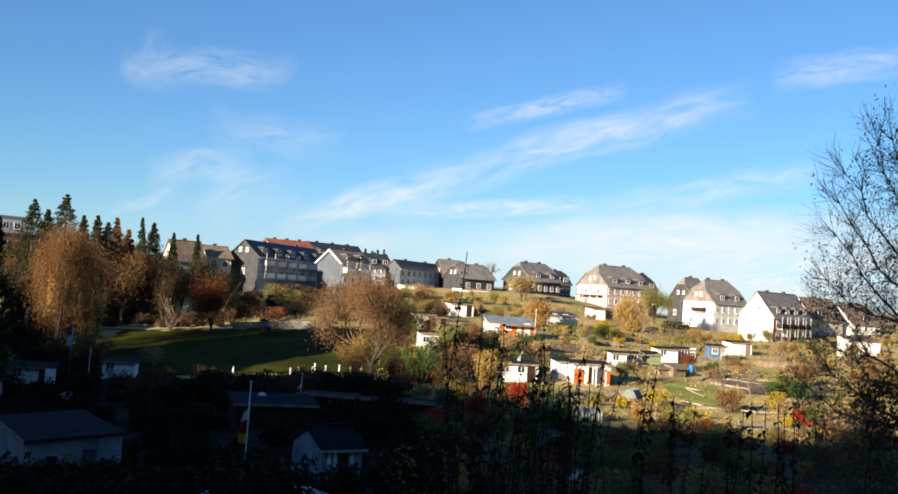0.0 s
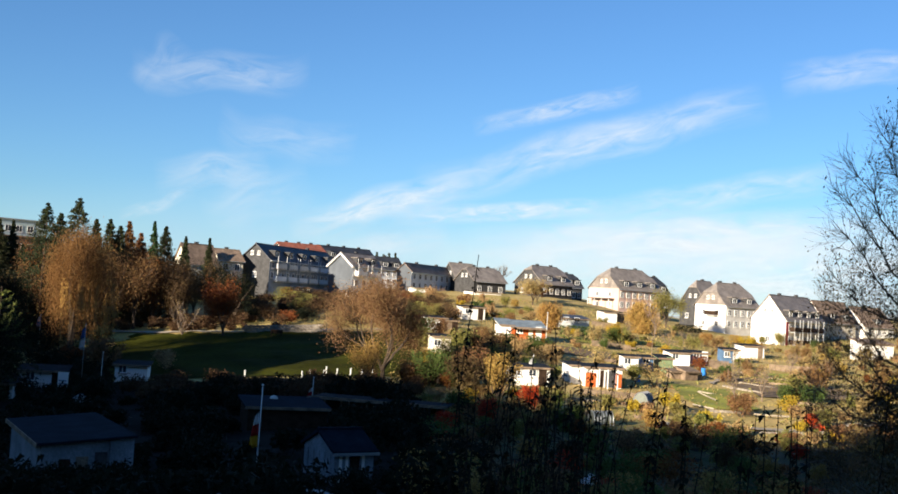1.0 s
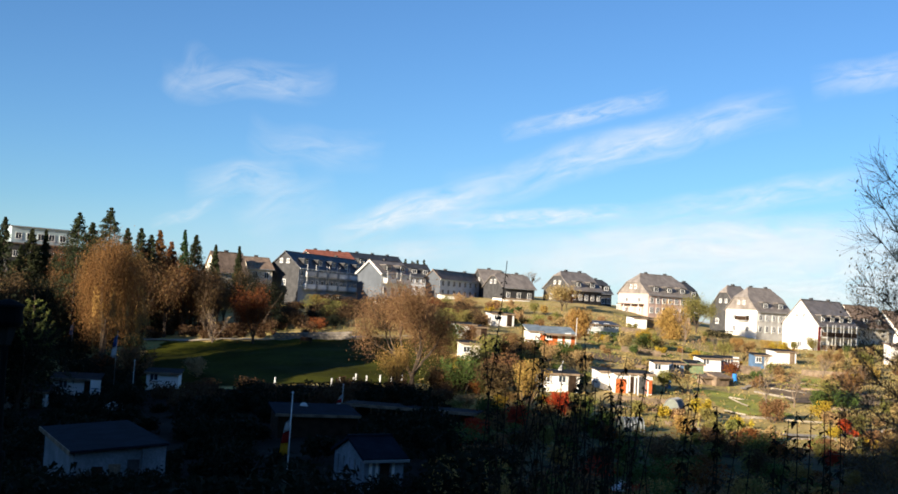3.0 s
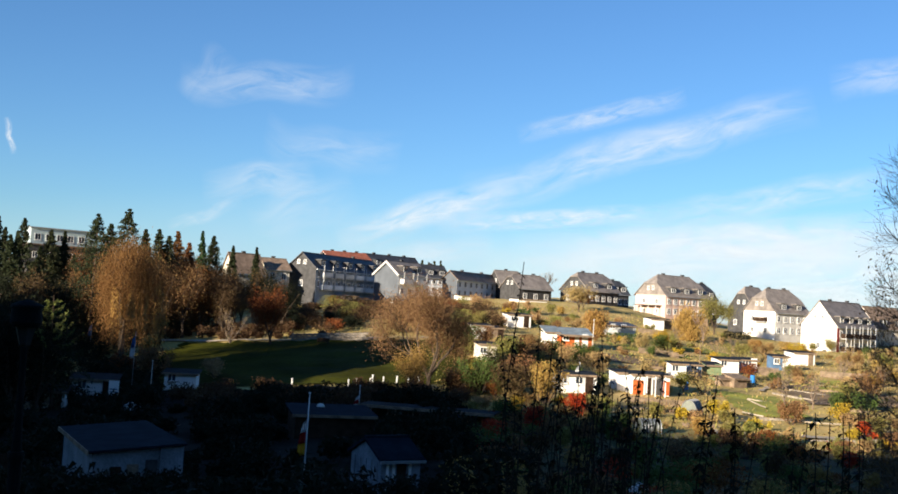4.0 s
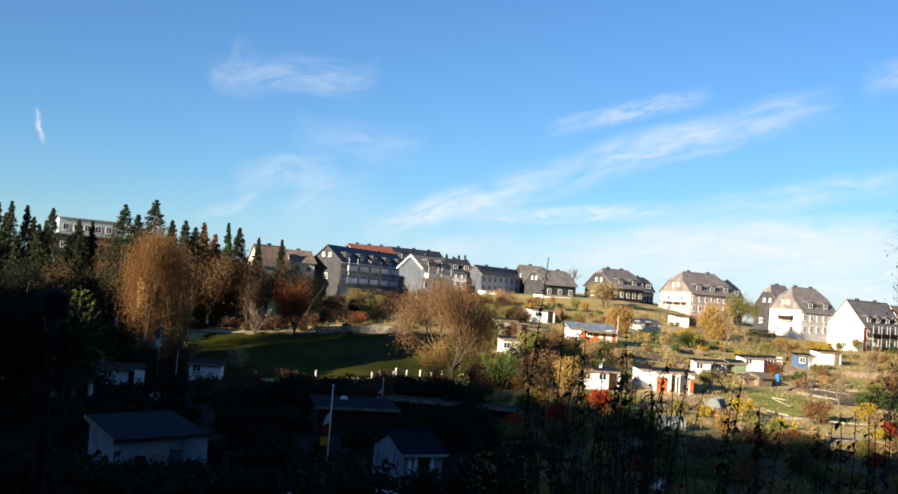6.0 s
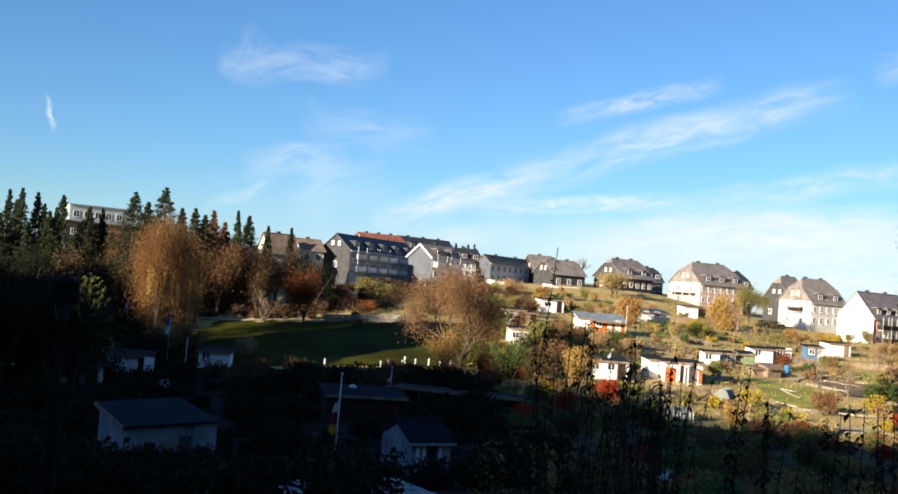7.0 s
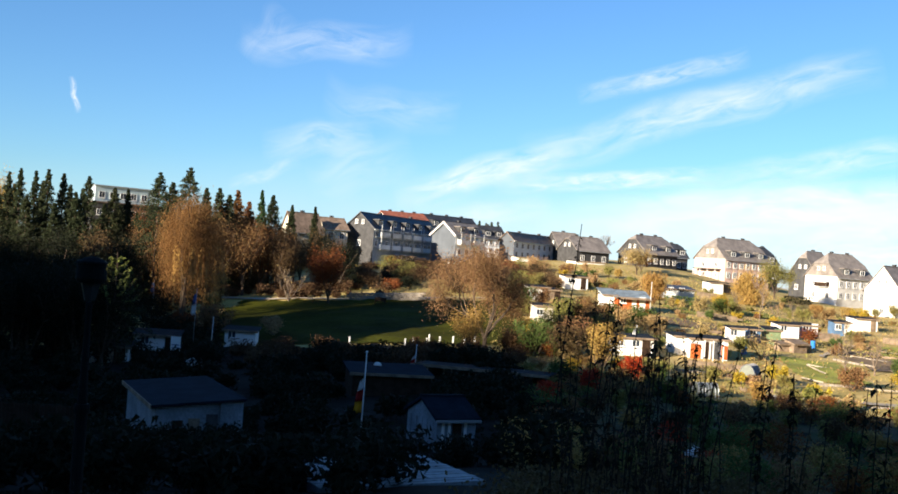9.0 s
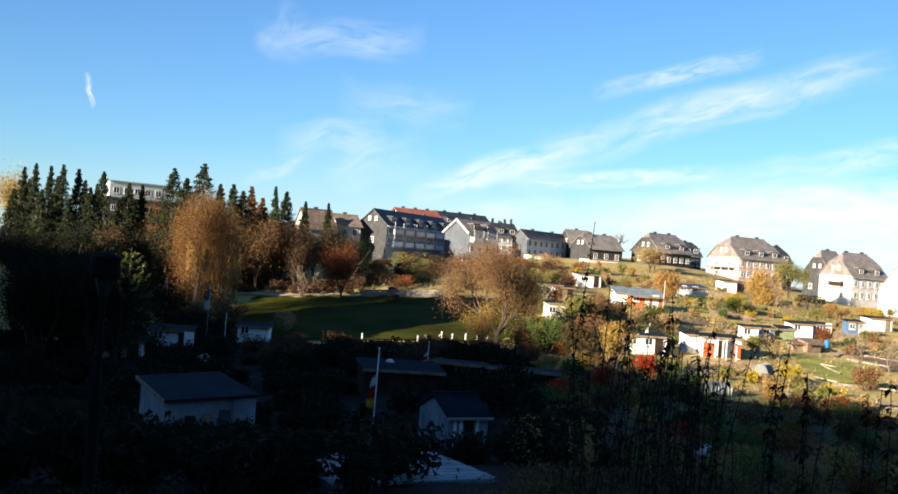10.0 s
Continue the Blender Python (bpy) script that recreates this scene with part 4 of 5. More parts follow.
tree("round golden weeping tree by a mast", 25.5, 171.0, 4.6, 2.1, "leaf_gold", 6000, 0.12, 9, 0.1, 1.2, dense=1.1)
tree("thin brown tree before the slate house", 28.6, 214.5, 5.6, 3.2, "leaf_tan", 5000, 0.13, 10, 0.15, 0.3, dense=1.1)
tree("rust-brown tree before the slate house", 30.5, 222.0, 4.4, 1.9, "leaf_orange", 2500, 0.13, 11, 0.2, 0.3, z=-1.44)
tree("grey-green round tree beside the pink house", 55.5, 215.0, 7.4, 3.6, "leaf_olive", 7000, 0.13, 12, 0.12, 0.3, z=-5.99, dense=1.2)
tree("olive leafy tree by the white garages", 8.2, 205.0, 5.6, 2.4, "leaf_tan", 4600, 0.13, 13, 0.15, 0.3, z=-3.42, dense=1.1)
tree("bare round-crowned tree on the ridge", 27.5, 262.0, 6.6, 2.6, "leaf_tan", 300, 0.1, 14, 0.3, 0.0, z=1.37, depth=5)
tree("leafless grey shrub-like tree at the wood edge", -27.4, 146.0, 5.0, 2.6, "leaf_tan", 120, 0.12, 16, 0.06, 0.0, depth=4, bark="barkpale")
tree("yellow-leaved tree at the end of the spruces", -73.5, 160.0, 15, 3.6, "leaf_gold", 6200, 0.15, 17, 0.3, 0.8, dense=1.1, z=-1.07)

# firs over the wood: foot, top height and half width
for i, (px, py, top, w, kind) in enumerate([
        (-46.2, 150.0, 13.31, 4.2, 0), (-41.9, 150.0, 14.01, 4.4, 0), (-46.8, 158.0, 12.52, 3.2, 0), (-40.3, 160.0, 11.80, 2.5, 0),
        (-38.0, 162.0, 11.60, 2.5, 0), (-38.4, 158.0, 10.65, 2.5, 0), (-37.1, 175.0, 12.52, 0.95, 1), (-34.3, 170.0, 11.35, 2.5, 0), (-36.8, 200.0, 11.44, 1.3, 0),
        (-32.5, 200.0, 11.11, 1.1, 0), (-42.3, 160.0, 11.81, 2.5, 0), (-37.0, 165.0, 9.99, 2.5, 0)]):
    g = height(px, py)
    conifer("columnar dark green cypress above the wood" if kind else ("golden-brown larch in the autumn wood" if i in (4, 11) else "dark green fir standing over the autumn wood"), px - FALL * (top - g), py, top - g, w, "cypress" if kind else ("leaf_rust" if i in (4, 11) else "needle"), 40 + i, count=8500, size=0.16, column=bool(kind), tiers=46)
for i, (px, py, top, w) in enumerate([
        (-69.5, 154.0, 13.73, 2.0), (-66.5, 151.0, 14.00, 1.9), (-65.6, 154.0, 13.90, 2.0), (-62.1, 150.0, 13.74, 2.2), (-60.7, 152.0, 13.31, 2.2),
        (-56.3, 150.0, 12.74, 2.6), (-57.8, 149.0, 10.37, 2.2), (-53.3, 152.0, 11.22, 2.7), (-52.1, 154.0, 11.18, 1.8), (-54.4, 148.0, 6.52, 2.0), (-64.3, 148.0, 10.03, 2.0), (-69.2, 150.0, 10.26, 2.4), (-60.4, 148.0, 8.76, 2.0), (-71.5, 160.0, 12.44, 2.0), (-67.1, 160.0, 12.87, 2.0), (-62.9, 160.0, 12.27, 2.2), (-60.3, 158.0, 11.57, 2.2), (-57.0, 158.0, 9.23, 2.2), (-54.5, 158.0, 9.19, 2.0), (-52.1, 158.0, 7.89, 2.0)]):
    conifer("slender dark green spruce in a dense row", px - FALL * (top - height(px, py)), py, top - height(px, py), w, "needle", 60 + i, count=9000, size=0.15, tiers=56)
for i, (px, py, top) in enumerate([(-3.4, 270.0, 11.46), (-1.7, 270.0, 10.89), (-0.3, 270.0, 11.17), (1.2, 270.0, 11.17), (-5.3, 272.0, 10.69)]):
    conifer("small dark spruce behind the terrace roofs", px, py, top - height(px, py), 1.1, "needle", 80 + i, count=900, size=0.25)

# young pine whose top reaches the sun; sunlight is put into the upper crown's colour
conifer("young pine with open tiers and a sunlit crown", -34.4, 98.0, 10.2, 3.2, "needle", 95, count=2600, size=0.16, tiers=11, z=-9.67, bare=0.12)
def open_pine(label, x, y, tall, wide, seed, z):
    """A pine crown of few upswept limbs that end in tufts."""
    rng = np.random.default_rng(seed)
    ob = holder("conifer", x, y, z, 0, 0.15)
    tagged(ob, label, "conifer")
    bm = bmesh.new()
    tube(bm, [(0, 0, -2.0), (0.04, 0, tall * 0.5), (0, 0, tall)], 0.09, 0.02, 6)
    pts = []
    for i in range(7):
        h = tall * (-0.1 + 0.155 * i)
        for k in range(5):
            a = k * 1.257 + i * 0.7 + rng.uniform(-0.3, 0.3)
            r = wide * (1.05 - 0.12 * i) * rng.uniform(0.7, 1.1)
            way = [(r * f * math.cos(a), r * f * math.sin(a), h + 0.5 * r * f ** 3 - 0.12 * f) for f in (0, 0.35, 0.7, 1)]
            tube(bm, way, 0.035, 0.012, 4)
            f = rng.uniform(0.3, 1.05, 42)
            c = np.stack([r * f * math.cos(a), r * f * math.sin(a), h + 0.5 * r * f ** 3 - 0.12 * f], 1)
            pts.append(c + rng.normal(0, 0.055, (42, 3)))
    put(bm, "trunk", "bark", ob)
    leaves("crown", np.concatenate(pts), 0.10, "needle_lit", ob, rng, droop=-0.3, long=2.6)
    return ob


open_pine("young pine crown coloured yellow-green as if sunlit", -33.7, 96.0, 4.0, 2.5, 96, -2.67)

# the mixed wood on the slope behind the meadow
rng = np.random.default_rng(21)
WOOD = ["leaf_umber", "leaf_brown", "leaf_dark", "leaf_umber", "leaf_rust", "leaf_umber", "leaf_dark", "leaf_brown", "leaf_orange"]
for i in range(80):
    d = rng.uniform(151, 190)
    u = rng.uniform(-0.335, -0.135)
    x, y = u * d, d
    if abs(u + 0.155) < 0.03 and d > 175:
        continue
    tall = rng.uniform(9.5, 13.0) * (1.0 if u < -0.215 else 0.76)
    m = WOOD[i % len(WOOD)]
    tree({"leaf_umber": "brown-leaved tree in the mixed wood", "leaf_brown": "light brown autumn tree in the mixed wood", "leaf_dark": "mixed wood tree with leaves darkened for shade", "leaf_rust": "golden-brown tree in the mixed wood", "leaf_orange": "rust-leaved tree in the mixed wood", "leaf_olive": "olive-leaved tree in the mixed wood"}[m], x, y, tall, tall * rng.uniform(0.24, 0.34), m, 6400, 0.105, 200 + i, 0.12, 0.4, dense=0.9, depth=2, group="trees of the mixed wood")
# leaf colours lowered here for the shade on the wood
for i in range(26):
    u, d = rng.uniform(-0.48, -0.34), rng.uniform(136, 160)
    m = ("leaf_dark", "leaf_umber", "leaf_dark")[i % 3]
    tree("bushy wood tree with leaves darkened for shade", u * d, d, rng.uniform(7, 11), rng.uniform(2.0, 3.0), m, 3600, 0.15, 300 + i, 0.1, 0.4, dense=1.2, depth=2, group="trees of the shaded wood")
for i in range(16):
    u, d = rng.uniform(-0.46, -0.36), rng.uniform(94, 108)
    tree("bushy wood tree with leaves darkened for shade", u * d, d, rng.uniform(8.0, 10.5), rng.uniform(2.0, 3.0), "leaf_dark", 4200, 0.13, 360 + i, 0.1, 0.4, dense=1.2, depth=2, group="trees of the shaded wood")
# ---- dry grass and weeds over the slopes ----
for mat, label, n, seed in (("straw", "dry pale grass tufts over the garden slope", 34000, 1), ("leaf_olive", "olive weeds over the garden slope", 30000, 2), ("leaf_brown", "brown withered weeds over the garden slope", 16000, 3)):
    rg = np.random.default_rng(seed)
    d = rg.uniform(78, 222, n)
    u = rg.uniform(-0.16, 0.52, n)
    keep = (u > 0.0) | (d > 152)
    keep &= ~((u > 0.265) & (u < 0.37) & (d < 130) & (rg.random(n) < 0.8))
    xs, ys = (u * d)[keep], d[keep]
    clump = np.array([noise.noise((a * 0.18, b * 0.18, seed * 3.0)) for a, b in zip(xs, ys)]) > -0.08
    xs, ys = xs[clump], ys[clump]
    zs = np.array([height(a, b) for a, b in zip(xs, ys)]) + rg.uniform(0.05, 0.4, len(xs))
    tagged(leaves("grass", np.stack(level(xs, ys, zs), 1), 0.15, mat, None, rg, droop=-0.3, long=1.8), label, "grass", kind="stuff")

# ---- shrubs of the allotment slope ----
PALETTE = ["leaf_tan", "leaf_olive", "leaf_gold", "leaf_tan", "leaf_brown", "leaf_green", "leaf_olive", "leaf_tan", "leaf_orange", "leaf_tan", "leaf_olive", "leaf_brown", "leaf_tan", "leaf_olive", "leaf_yellow", "leaf_brown"]
NAMES = {"leaf_tan": "tan half-bare garden shrub on the slope", "leaf_olive": "olive-green garden shrub on the slope", "leaf_gold": "golden autumn garden shrub on the slope", "leaf_brown": "brown-leaved garden shrub on the slope", "leaf_green": "green leafy garden shrub on the slope", "leaf_orange": "rust-orange garden shrub on the slope", "leaf_yellow": "yellow-leaved garden shrub on the slope", "leaf_red": "red-leaved garden shrub on the slope"}
made = 0
for i in range(1200):
    u, d = rng.uniform(0.02, 0.49), (rng.uniform(98, 208) if i % 4 else rng.uniform(80, 104))
    x, y = u * d, d
    if any(-2.5 < hy - y < 8 and -1.3 < x - hx * y / hy < hl + 1.0 for hx, hy, hl in HUTS):
        continue
    if 0.262 < u < 0.372 and 93 < d < 132 and rng.random() < 0.92:
        continue
    t = rng.uniform(0.7, 2.4) * (1.0 if rng.random() < 0.8 else 1.4) * (0.6 if d < 104 else 1.0)
    m = PALETTE[int(rng.integers(0, len(PALETTE)))]
    shrub(NAMES[m], x, y, t, t * rng.uniform(0.5, 0.9), m, 1000 + i, int(500 + 420 * t), 0.11, stems=5)
    made += 1
    if made >= 255:
        break
for label, x, y, t, w, m, n in (
        ("flame-red leafy garden shrub", 12.7, 94.8, 2.2, 1.1, "leaf_red", 900), ("bright yellow shrub by the greenhouse", 26.7, 102.5, 1.8, 1.1, "leaf_yellow", 900),
        ("small bright yellow shrub", 28.1, 95.2, 1.5, 0.9, "leaf_yellow", 700), ("yellow leafy tree by the shelters", 9.3, 95.2, 4.6, 1.6, "leaf_gold", 2200),
        ("brown rounded shrub on the lawn", 33.7, 102.8, 2.2, 1.7, "leaf_brown", 1400), ("dark green bush on the slope", 42.1, 113.8, 2.0, 1.2, "leaf_green", 1200),
        ("dark green bush beside a bank", 44.6, 113.2, 2.1, 1.6, "leaf_green", 1400), ("red shrub at the track", 38.2, 96.0, 1.4, 1.2, "leaf_red", 700),
        ("large green shrub below the orange hut", 14.6, 134.8, 2.4, 2.6, "leaf_green", 2600), ("large green shrub beside the lawn", 18.0, 135.2, 2.6, 2.2, "leaf_green", 2200),
        ("bare spreading fruit tree", 29.9, 120.8, 2.8, 2.2, "leaf_tan", 300), ("yellow shrub below the white gable", 62.4, 186.2, 2.6, 1.6, "leaf_yellow", 1200),
        ("gold tuft of dry grass by the hut roofs", -24.2, 120.2, 2.2, 1.6, "leaf_tan", 900), ("orange garden bush in shade", -35.0, 121.2, 2.6, 1.3, "leaf_orange", 1200),
        ("brown garden bush in shade", -29.8, 114.8, 4.0, 1.6, "leaf_brown", 1600), ("orange shrub below the terrace", -18.8, 205.0, 2.6, 1.0, "leaf_orange", 900)):
    shrub(label, x, y, t, w, m, int(x * 10) % 977 + 5, n * 2, 0.11, stems=8)


for i in range(34):
    u, d = rng.uniform(0.02, 0.105), rng.uniform(100, 140)
    if any(-2.5 < hy - d < 8 and -1.3 < u * d - hx * d / hy < hl + 1.0 for hx, hy, hl in HUTS):
        continue
    t = rng.uniform(1.8, 3.6)
    m = ("leaf_umber", "leaf_green", "leaf_brown", "leaf_umber", "leaf_olive")[i % 5]
    shrub("large tangled autumn bush by the garden paths", u * d, d, t, t * rng.uniform(0.6, 0.9), m, 2600 + i, 2600, 0.12)
for i in range(14):
    u, d = rng.uniform(0.10, 0.46), rng.uniform(102, 190)
    if any(-2.5 < hy - d < 8 and -1.3 < u * d - hx * d / hy < hl + 1.0 for hx, hy, hl in HUTS):
        continue
    tree("small bare fruit tree in a garden", u * d, d, rng.uniform(2.4, 4.2), rng.uniform(1.2, 2.0), "leaf_tan", 90, 0.1, 700 + i, 0.25, 0.0, bark="barkpale", depth=4, group="bare fruit trees")


def hedge(label, x, y, turn, L, w, h, mat, seed):
    rng = np.random.default_rng(seed)
    ob = holder("hedge", x, y, None, turn)
    tagged(ob, label, "hedge")
    n = int(L * h * 160)
    q = np.stack([rng.uniform(0, L, n), rng.uniform(0, w, n), rng.uniform(0, h, n)], 1)
    leaves("foliage", q, 0.15, mat, ob, rng)
    bm = bmesh.new()
    for i in range(int(L / 0.6)):
        tube(bm, [(i * 0.6, w / 2, -0.5), (i * 0.6 + 0.1, w / 2, h * 0.8)], 0.04, 0.015, 4)
    put(bm, "trunk", "bark", ob)
    return ob


hedge("clipped dark green hedge before the bungalow", 26.5, 166.0, 4, 4.6, 1.0, 1.4, "leaf_green", 1)
hedge("dark hedge beside the white house", 56.8, 212.0, 4, 5.5, 1.2, 1.5, "leaf_dark", 2)

# ---- shaded gardens in the hollow ----


def thicket(name, label, bushes, seed, mat="leaf_dark", near=False):
    """A tangle of many bushes in one: (x, y, height, width, leaf size, leaves) each."""
    rng = np.random.default_rng(seed)
    bm = bmesh.new()
    pts, sizes = [], []
    for x, y, t, w, size, n in bushes:
        tips = []
        x, y, g = level(x, y, height(x, y))
        for k in range(6):
            a = rng.uniform(0, 2 * math.pi)
            sl = rng.uniform(0.1, 1.0) * w / t
            grow(bm, (x + 0.1 * math.cos(a), y + 0.1 * math.sin(a), g - 0.1), (sl * math.cos(a), sl * math.sin(a), 1), t * 0.6, t * 0.014, rng, 1, tips, 0.5, 0.1, 2)
        p = np.array([q[0] for q in tips])
        q = p[rng.integers(0, len(p), n)] + rng.normal(0, 0.16 * w, (n, 3))
        q[:, 2] = np.clip(q[:, 2], g + 0.03, g + t * 1.05)
        pts.append(q)
        sizes.append(np.full(n, size))
    twigs = put(bm, "twig", "twig", None)
    q = np.concatenate(pts)
    ob = leaves(name, q, np.concatenate(sizes)[:, None], mat, None, rng, near=near)
    twigs.parent = ob
    return tagged(ob, label, "undergrowth", kind="stuff")


bushes = []
for i in range(560):
    d = rng.uniform(32, 100)
    u = rng.uniform(-0.56, 0.50)
    x, y = u * d, d
    if any(-3 < hy - y < (17 if hy < 75 else 10) and -1.2 < x - hx * y / hy < hl + 0.6 for hx, hy, hl in HUTS) or (d < 45 and abs(u + 0.03) < 0.07) or (d > 68 and u > 0.05) or u > 0.10 or (u > 0.06 and i % 3):
        continue
    t = rng.uniform(0.8, 2.3) if u < 0.04 else rng.uniform(1.2, 2.6)
    bushes.append((x, y, t, t * rng.uniform(0.8, 1.2), 0.19, 600))
for i in range(34):
    bushes.append((rng.uniform(-18.5, -10.0), rng.uniform(44.0, 47.5), rng.uniform(1.2, 2.1), 1.5, 0.13, 700))
for i in range(26):
    bushes.append((rng.uniform(-9.5, 5.5), rng.uniform(48.0, 54.0), rng.uniform(0.8, 1.5), 1.2, 0.13, 600))
# leaf colour holds the hollow's shade
thicket("undergrowth", "garden shrubs and hedges in the hollow darkened for shade", bushes, 31)
bushes = []
for i in range(105):
    d = rng.uniform(10, 32)
    u = rng.uniform(0.03, 0.26) if i % 3 else rng.uniform(-0.56, -0.13)
    roof = -0.19 if u > 0.03 else -0.215
    x, y = u * d, d
    t = min(max((roof - rng.uniform(0, 0.05)) * d - height(x, y), 0.4), 3.5)
    bushes.append((x, y, t, t * 0.6 + 0.5, 0.018 + 0.0013 * d, 2200))
more = []
for i in range(150):
    d, u = rng.uniform(96, 150), rng.uniform(-0.52, -0.255)
    t = rng.uniform(0.9, 2.4)
    more.append((u * d, d, t, t * 1.2, 0.18, 480))
# scrub added to cover bright ground where the wood's shade falls
thicket("undergrowth", "scrub below the wood added and darkened for shade", more, 34)
thicket("undergrowth", "tangled near-bank brambles with leaves darkened for shade", [b for b in bushes if b[0] < 0], 32, near=True)
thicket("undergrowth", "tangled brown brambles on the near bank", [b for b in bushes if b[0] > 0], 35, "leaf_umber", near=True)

bushes = []
for i in range(90):
    d, u = rng.uniform(96, 111), rng.uniform(-0.24, 0.03)
    t = rng.uniform(0.5, 1.5)
    bushes.append((u * d, d, t, t * 1.3, 0.14, 600))
for i in range(80):
    d, u = rng.uniform(150, 164), rng.uniform(-0.34, -0.10)
    t = rng.uniform(0.6, 1.8)
    bushes.append((u * d, d, t, t * 1.2, 0.15, 500))
for i in range(70):
    d, u = rng.uniform(166, 206), rng.uniform(-0.16, 0.02)
    t = rng.uniform(1.0, 2.6)
    bushes.append((u * d, d, t, t * 1.1, 0.16, 600))
# bushes added to darken slopes that lie in shade
thicket("undergrowth", "brown hedge and brambles added for shade below the meadow", bushes, 33, "leaf_umber")


# bushes of the gardens that lie in the hill's shade, and of the bank under the terrace
SHADY = (("leaf_green", "green bushes in the shaded gardens", 26), ("leaf_brown", "brown bushes in the shaded gardens", 26), ("leaf_olive", "olive bushes in the shaded gardens", 22), ("leaf_umber", "withered bushes in the shaded gardens", 20), ("leaf_orange", "rust-coloured bushes in the shaded gardens", 12), ("leaf_red", "red-leaved bushes in the shaded gardens", 8), ("leaf_gold", "golden bushes in the shaded gardens", 12))
for i, (m, label, n) in enumerate(SHADY):
    bushes = []
    for k in range(n):
        d = rng.uniform(42, 90)
        u = rng.uniform(0.04, 0.47)
        t = rng.uniform(0.8, 2.3)
        bushes.append((u * d, d, t, t * rng.uniform(0.7, 1.0), 0.035 + 0.0009 * d, 1300))
    thicket("undergrowth", label, bushes, 600 + i, m)
# umber and near-black leaves carry the bank's shade in their colour
for i, (m, label) in enumerate((("leaf_umber", "dark brown bushes on the bank below the terrace"), ("leaf_dark", "bank bushes below the terrace with leaves darkened for shade"), ("leaf_olive", "olive bushes on the bank below the terrace"), ("leaf_orange", "rust-orange bushes on the bank below the terrace"))):
    bushes = []
    for k in range((26, 22, 9, 6)[i]):
        u, d = rng.uniform(-0.15, 0.06), rng.uniform(158, 200)
        t = rng.uniform(1.2, 2.8)
        bushes.append((u * d, d, t, t * 1.1, 0.11, 1500))
    thicket("undergrowth", label, bushes, 620 + i, m)


def fence(label, x, y, turn, L, h, mat="wood", gap=0.16):
    """A plank fence that steps down the slope."""
    ob = holder("plank_fence", x, y, None, turn)
    tagged(ob, label, "fence")
    z0 = height(x, y)
    c, sn = math.cos(radians(turn)), math.sin(radians(turn))
    for i in range(int(L / gap)):
        a = i * gap
        z = height(x + a * c, y + a * sn) - z0 + FALL * a * c
        put(boxes((a, a + gap * 0.78, 0, 0.025, z - 0.2, z + h + 0.05 * math.sin(i * 1.9))), "plank", mat, ob)
    for k in (0.25, 0.75):
        bm = bmesh.new()
        zb = height(x + L * c, y + L * sn) - z0 + FALL * L * c
        tube(bm, [(0, 0.06, h * k), (L / 2, 0.06, (zb + (height(x + L / 2 * c, y + L / 2 * sn) - z0 + FALL * L / 2 * c) * 2) / 4 + h * k), (L, 0.06, zb + h * k)], 0.035, 0.035, 4)
        put(bm, "rail", mat, ob)
    return ob


fence("weathered plank fence beside the blue garden house", 43.6, 146.2, 4, 3.0, 1.1)
fence("weathered fence around a garden plot", 34.6, 132.5, -8, 4.0, 0.8)
fence("pale low fence below the orange summer house", 19.5, 108.5, 4, 6.5, 0.7)
fence("grey fence on the upper garden slope", 28.9, 153.8, 6, 6.0, 0.9)
fence("brown fence beside the dark bungalow", 36.3, 192.8, 6, 4.0, 1.0)
fence("weathered fence on the open garden slope", 52.9, 148.8, -25, 9.0, 0.9)


def raised_bed(x, y, turn, L, W):
    ob = holder("raised_bed", x, y, None, turn)
    tagged(ob, "low plank-edged raised bed with dark soil", "raised bed", "raised beds on the slope")
    for a in ((0, L, 0, 0.05), (0, L, W - 0.05, W), (0, 0.05, 0.05, W - 0.05), (L - 0.05, L, 0.05, W - 0.05)):
        put(boxes((*a, -0.4, 0.28)), "board", "wood", ob)
    put(boxes((0.05, L - 0.05, 0.05, W - 0.05, -0.4, 0.2)), "soil", "soil", ob)


for x, y, t in ((42.9, 118.2, -30), (42.8, 114.0, -30), (46.7, 131.5, -30), (50.1, 128.8, -30), (46.6, 139.5, -30), (33.6, 156.8, 10), (26.6, 137.8, 8), (22.4, 103.8, 10), (22.2, 95.8, 10), (15.9, 94.5, 5)):
    raised_bed(x, y, t, 2.6, 1.1)


def barrel(label, x, y, mat):
    ob = holder("water_barrel", x, y)
    tagged(ob, label, "barrel")
    bm = bmesh.new()
    tube(bm, [(0, 0, -0.1), (0, 0, 0.45), (0, 0, 0.95)], 0.30, 0.30, 12)
    put(bm, "drum", mat, ob)
    for h in (0.2, 0.6):
        bm = bmesh.new()
        tube(bm, [(0, 0, h), (0, 0, h + 0.05)], 0.32, 0.32, 12)
        put(bm, "hoop", mat, ob)
    bm = bmesh.new()
    tube(bm, [(0, 0, 0.953), (0, 0, 1.0)], 0.31, 0.29, 12)
    put(bm, "lid", "darkwood", ob)


barrel("blue plastic water barrel by a shed", 28.4, 123.0, "tarp")
barrel("blue plastic water barrel by the hedge", 39.9, 136.2, "tarp")
barrel("dark green rain barrel by the summer house", 25.6, 118.0, "green")
ob = holder("bench", -14.8, 144.5, None, 2)
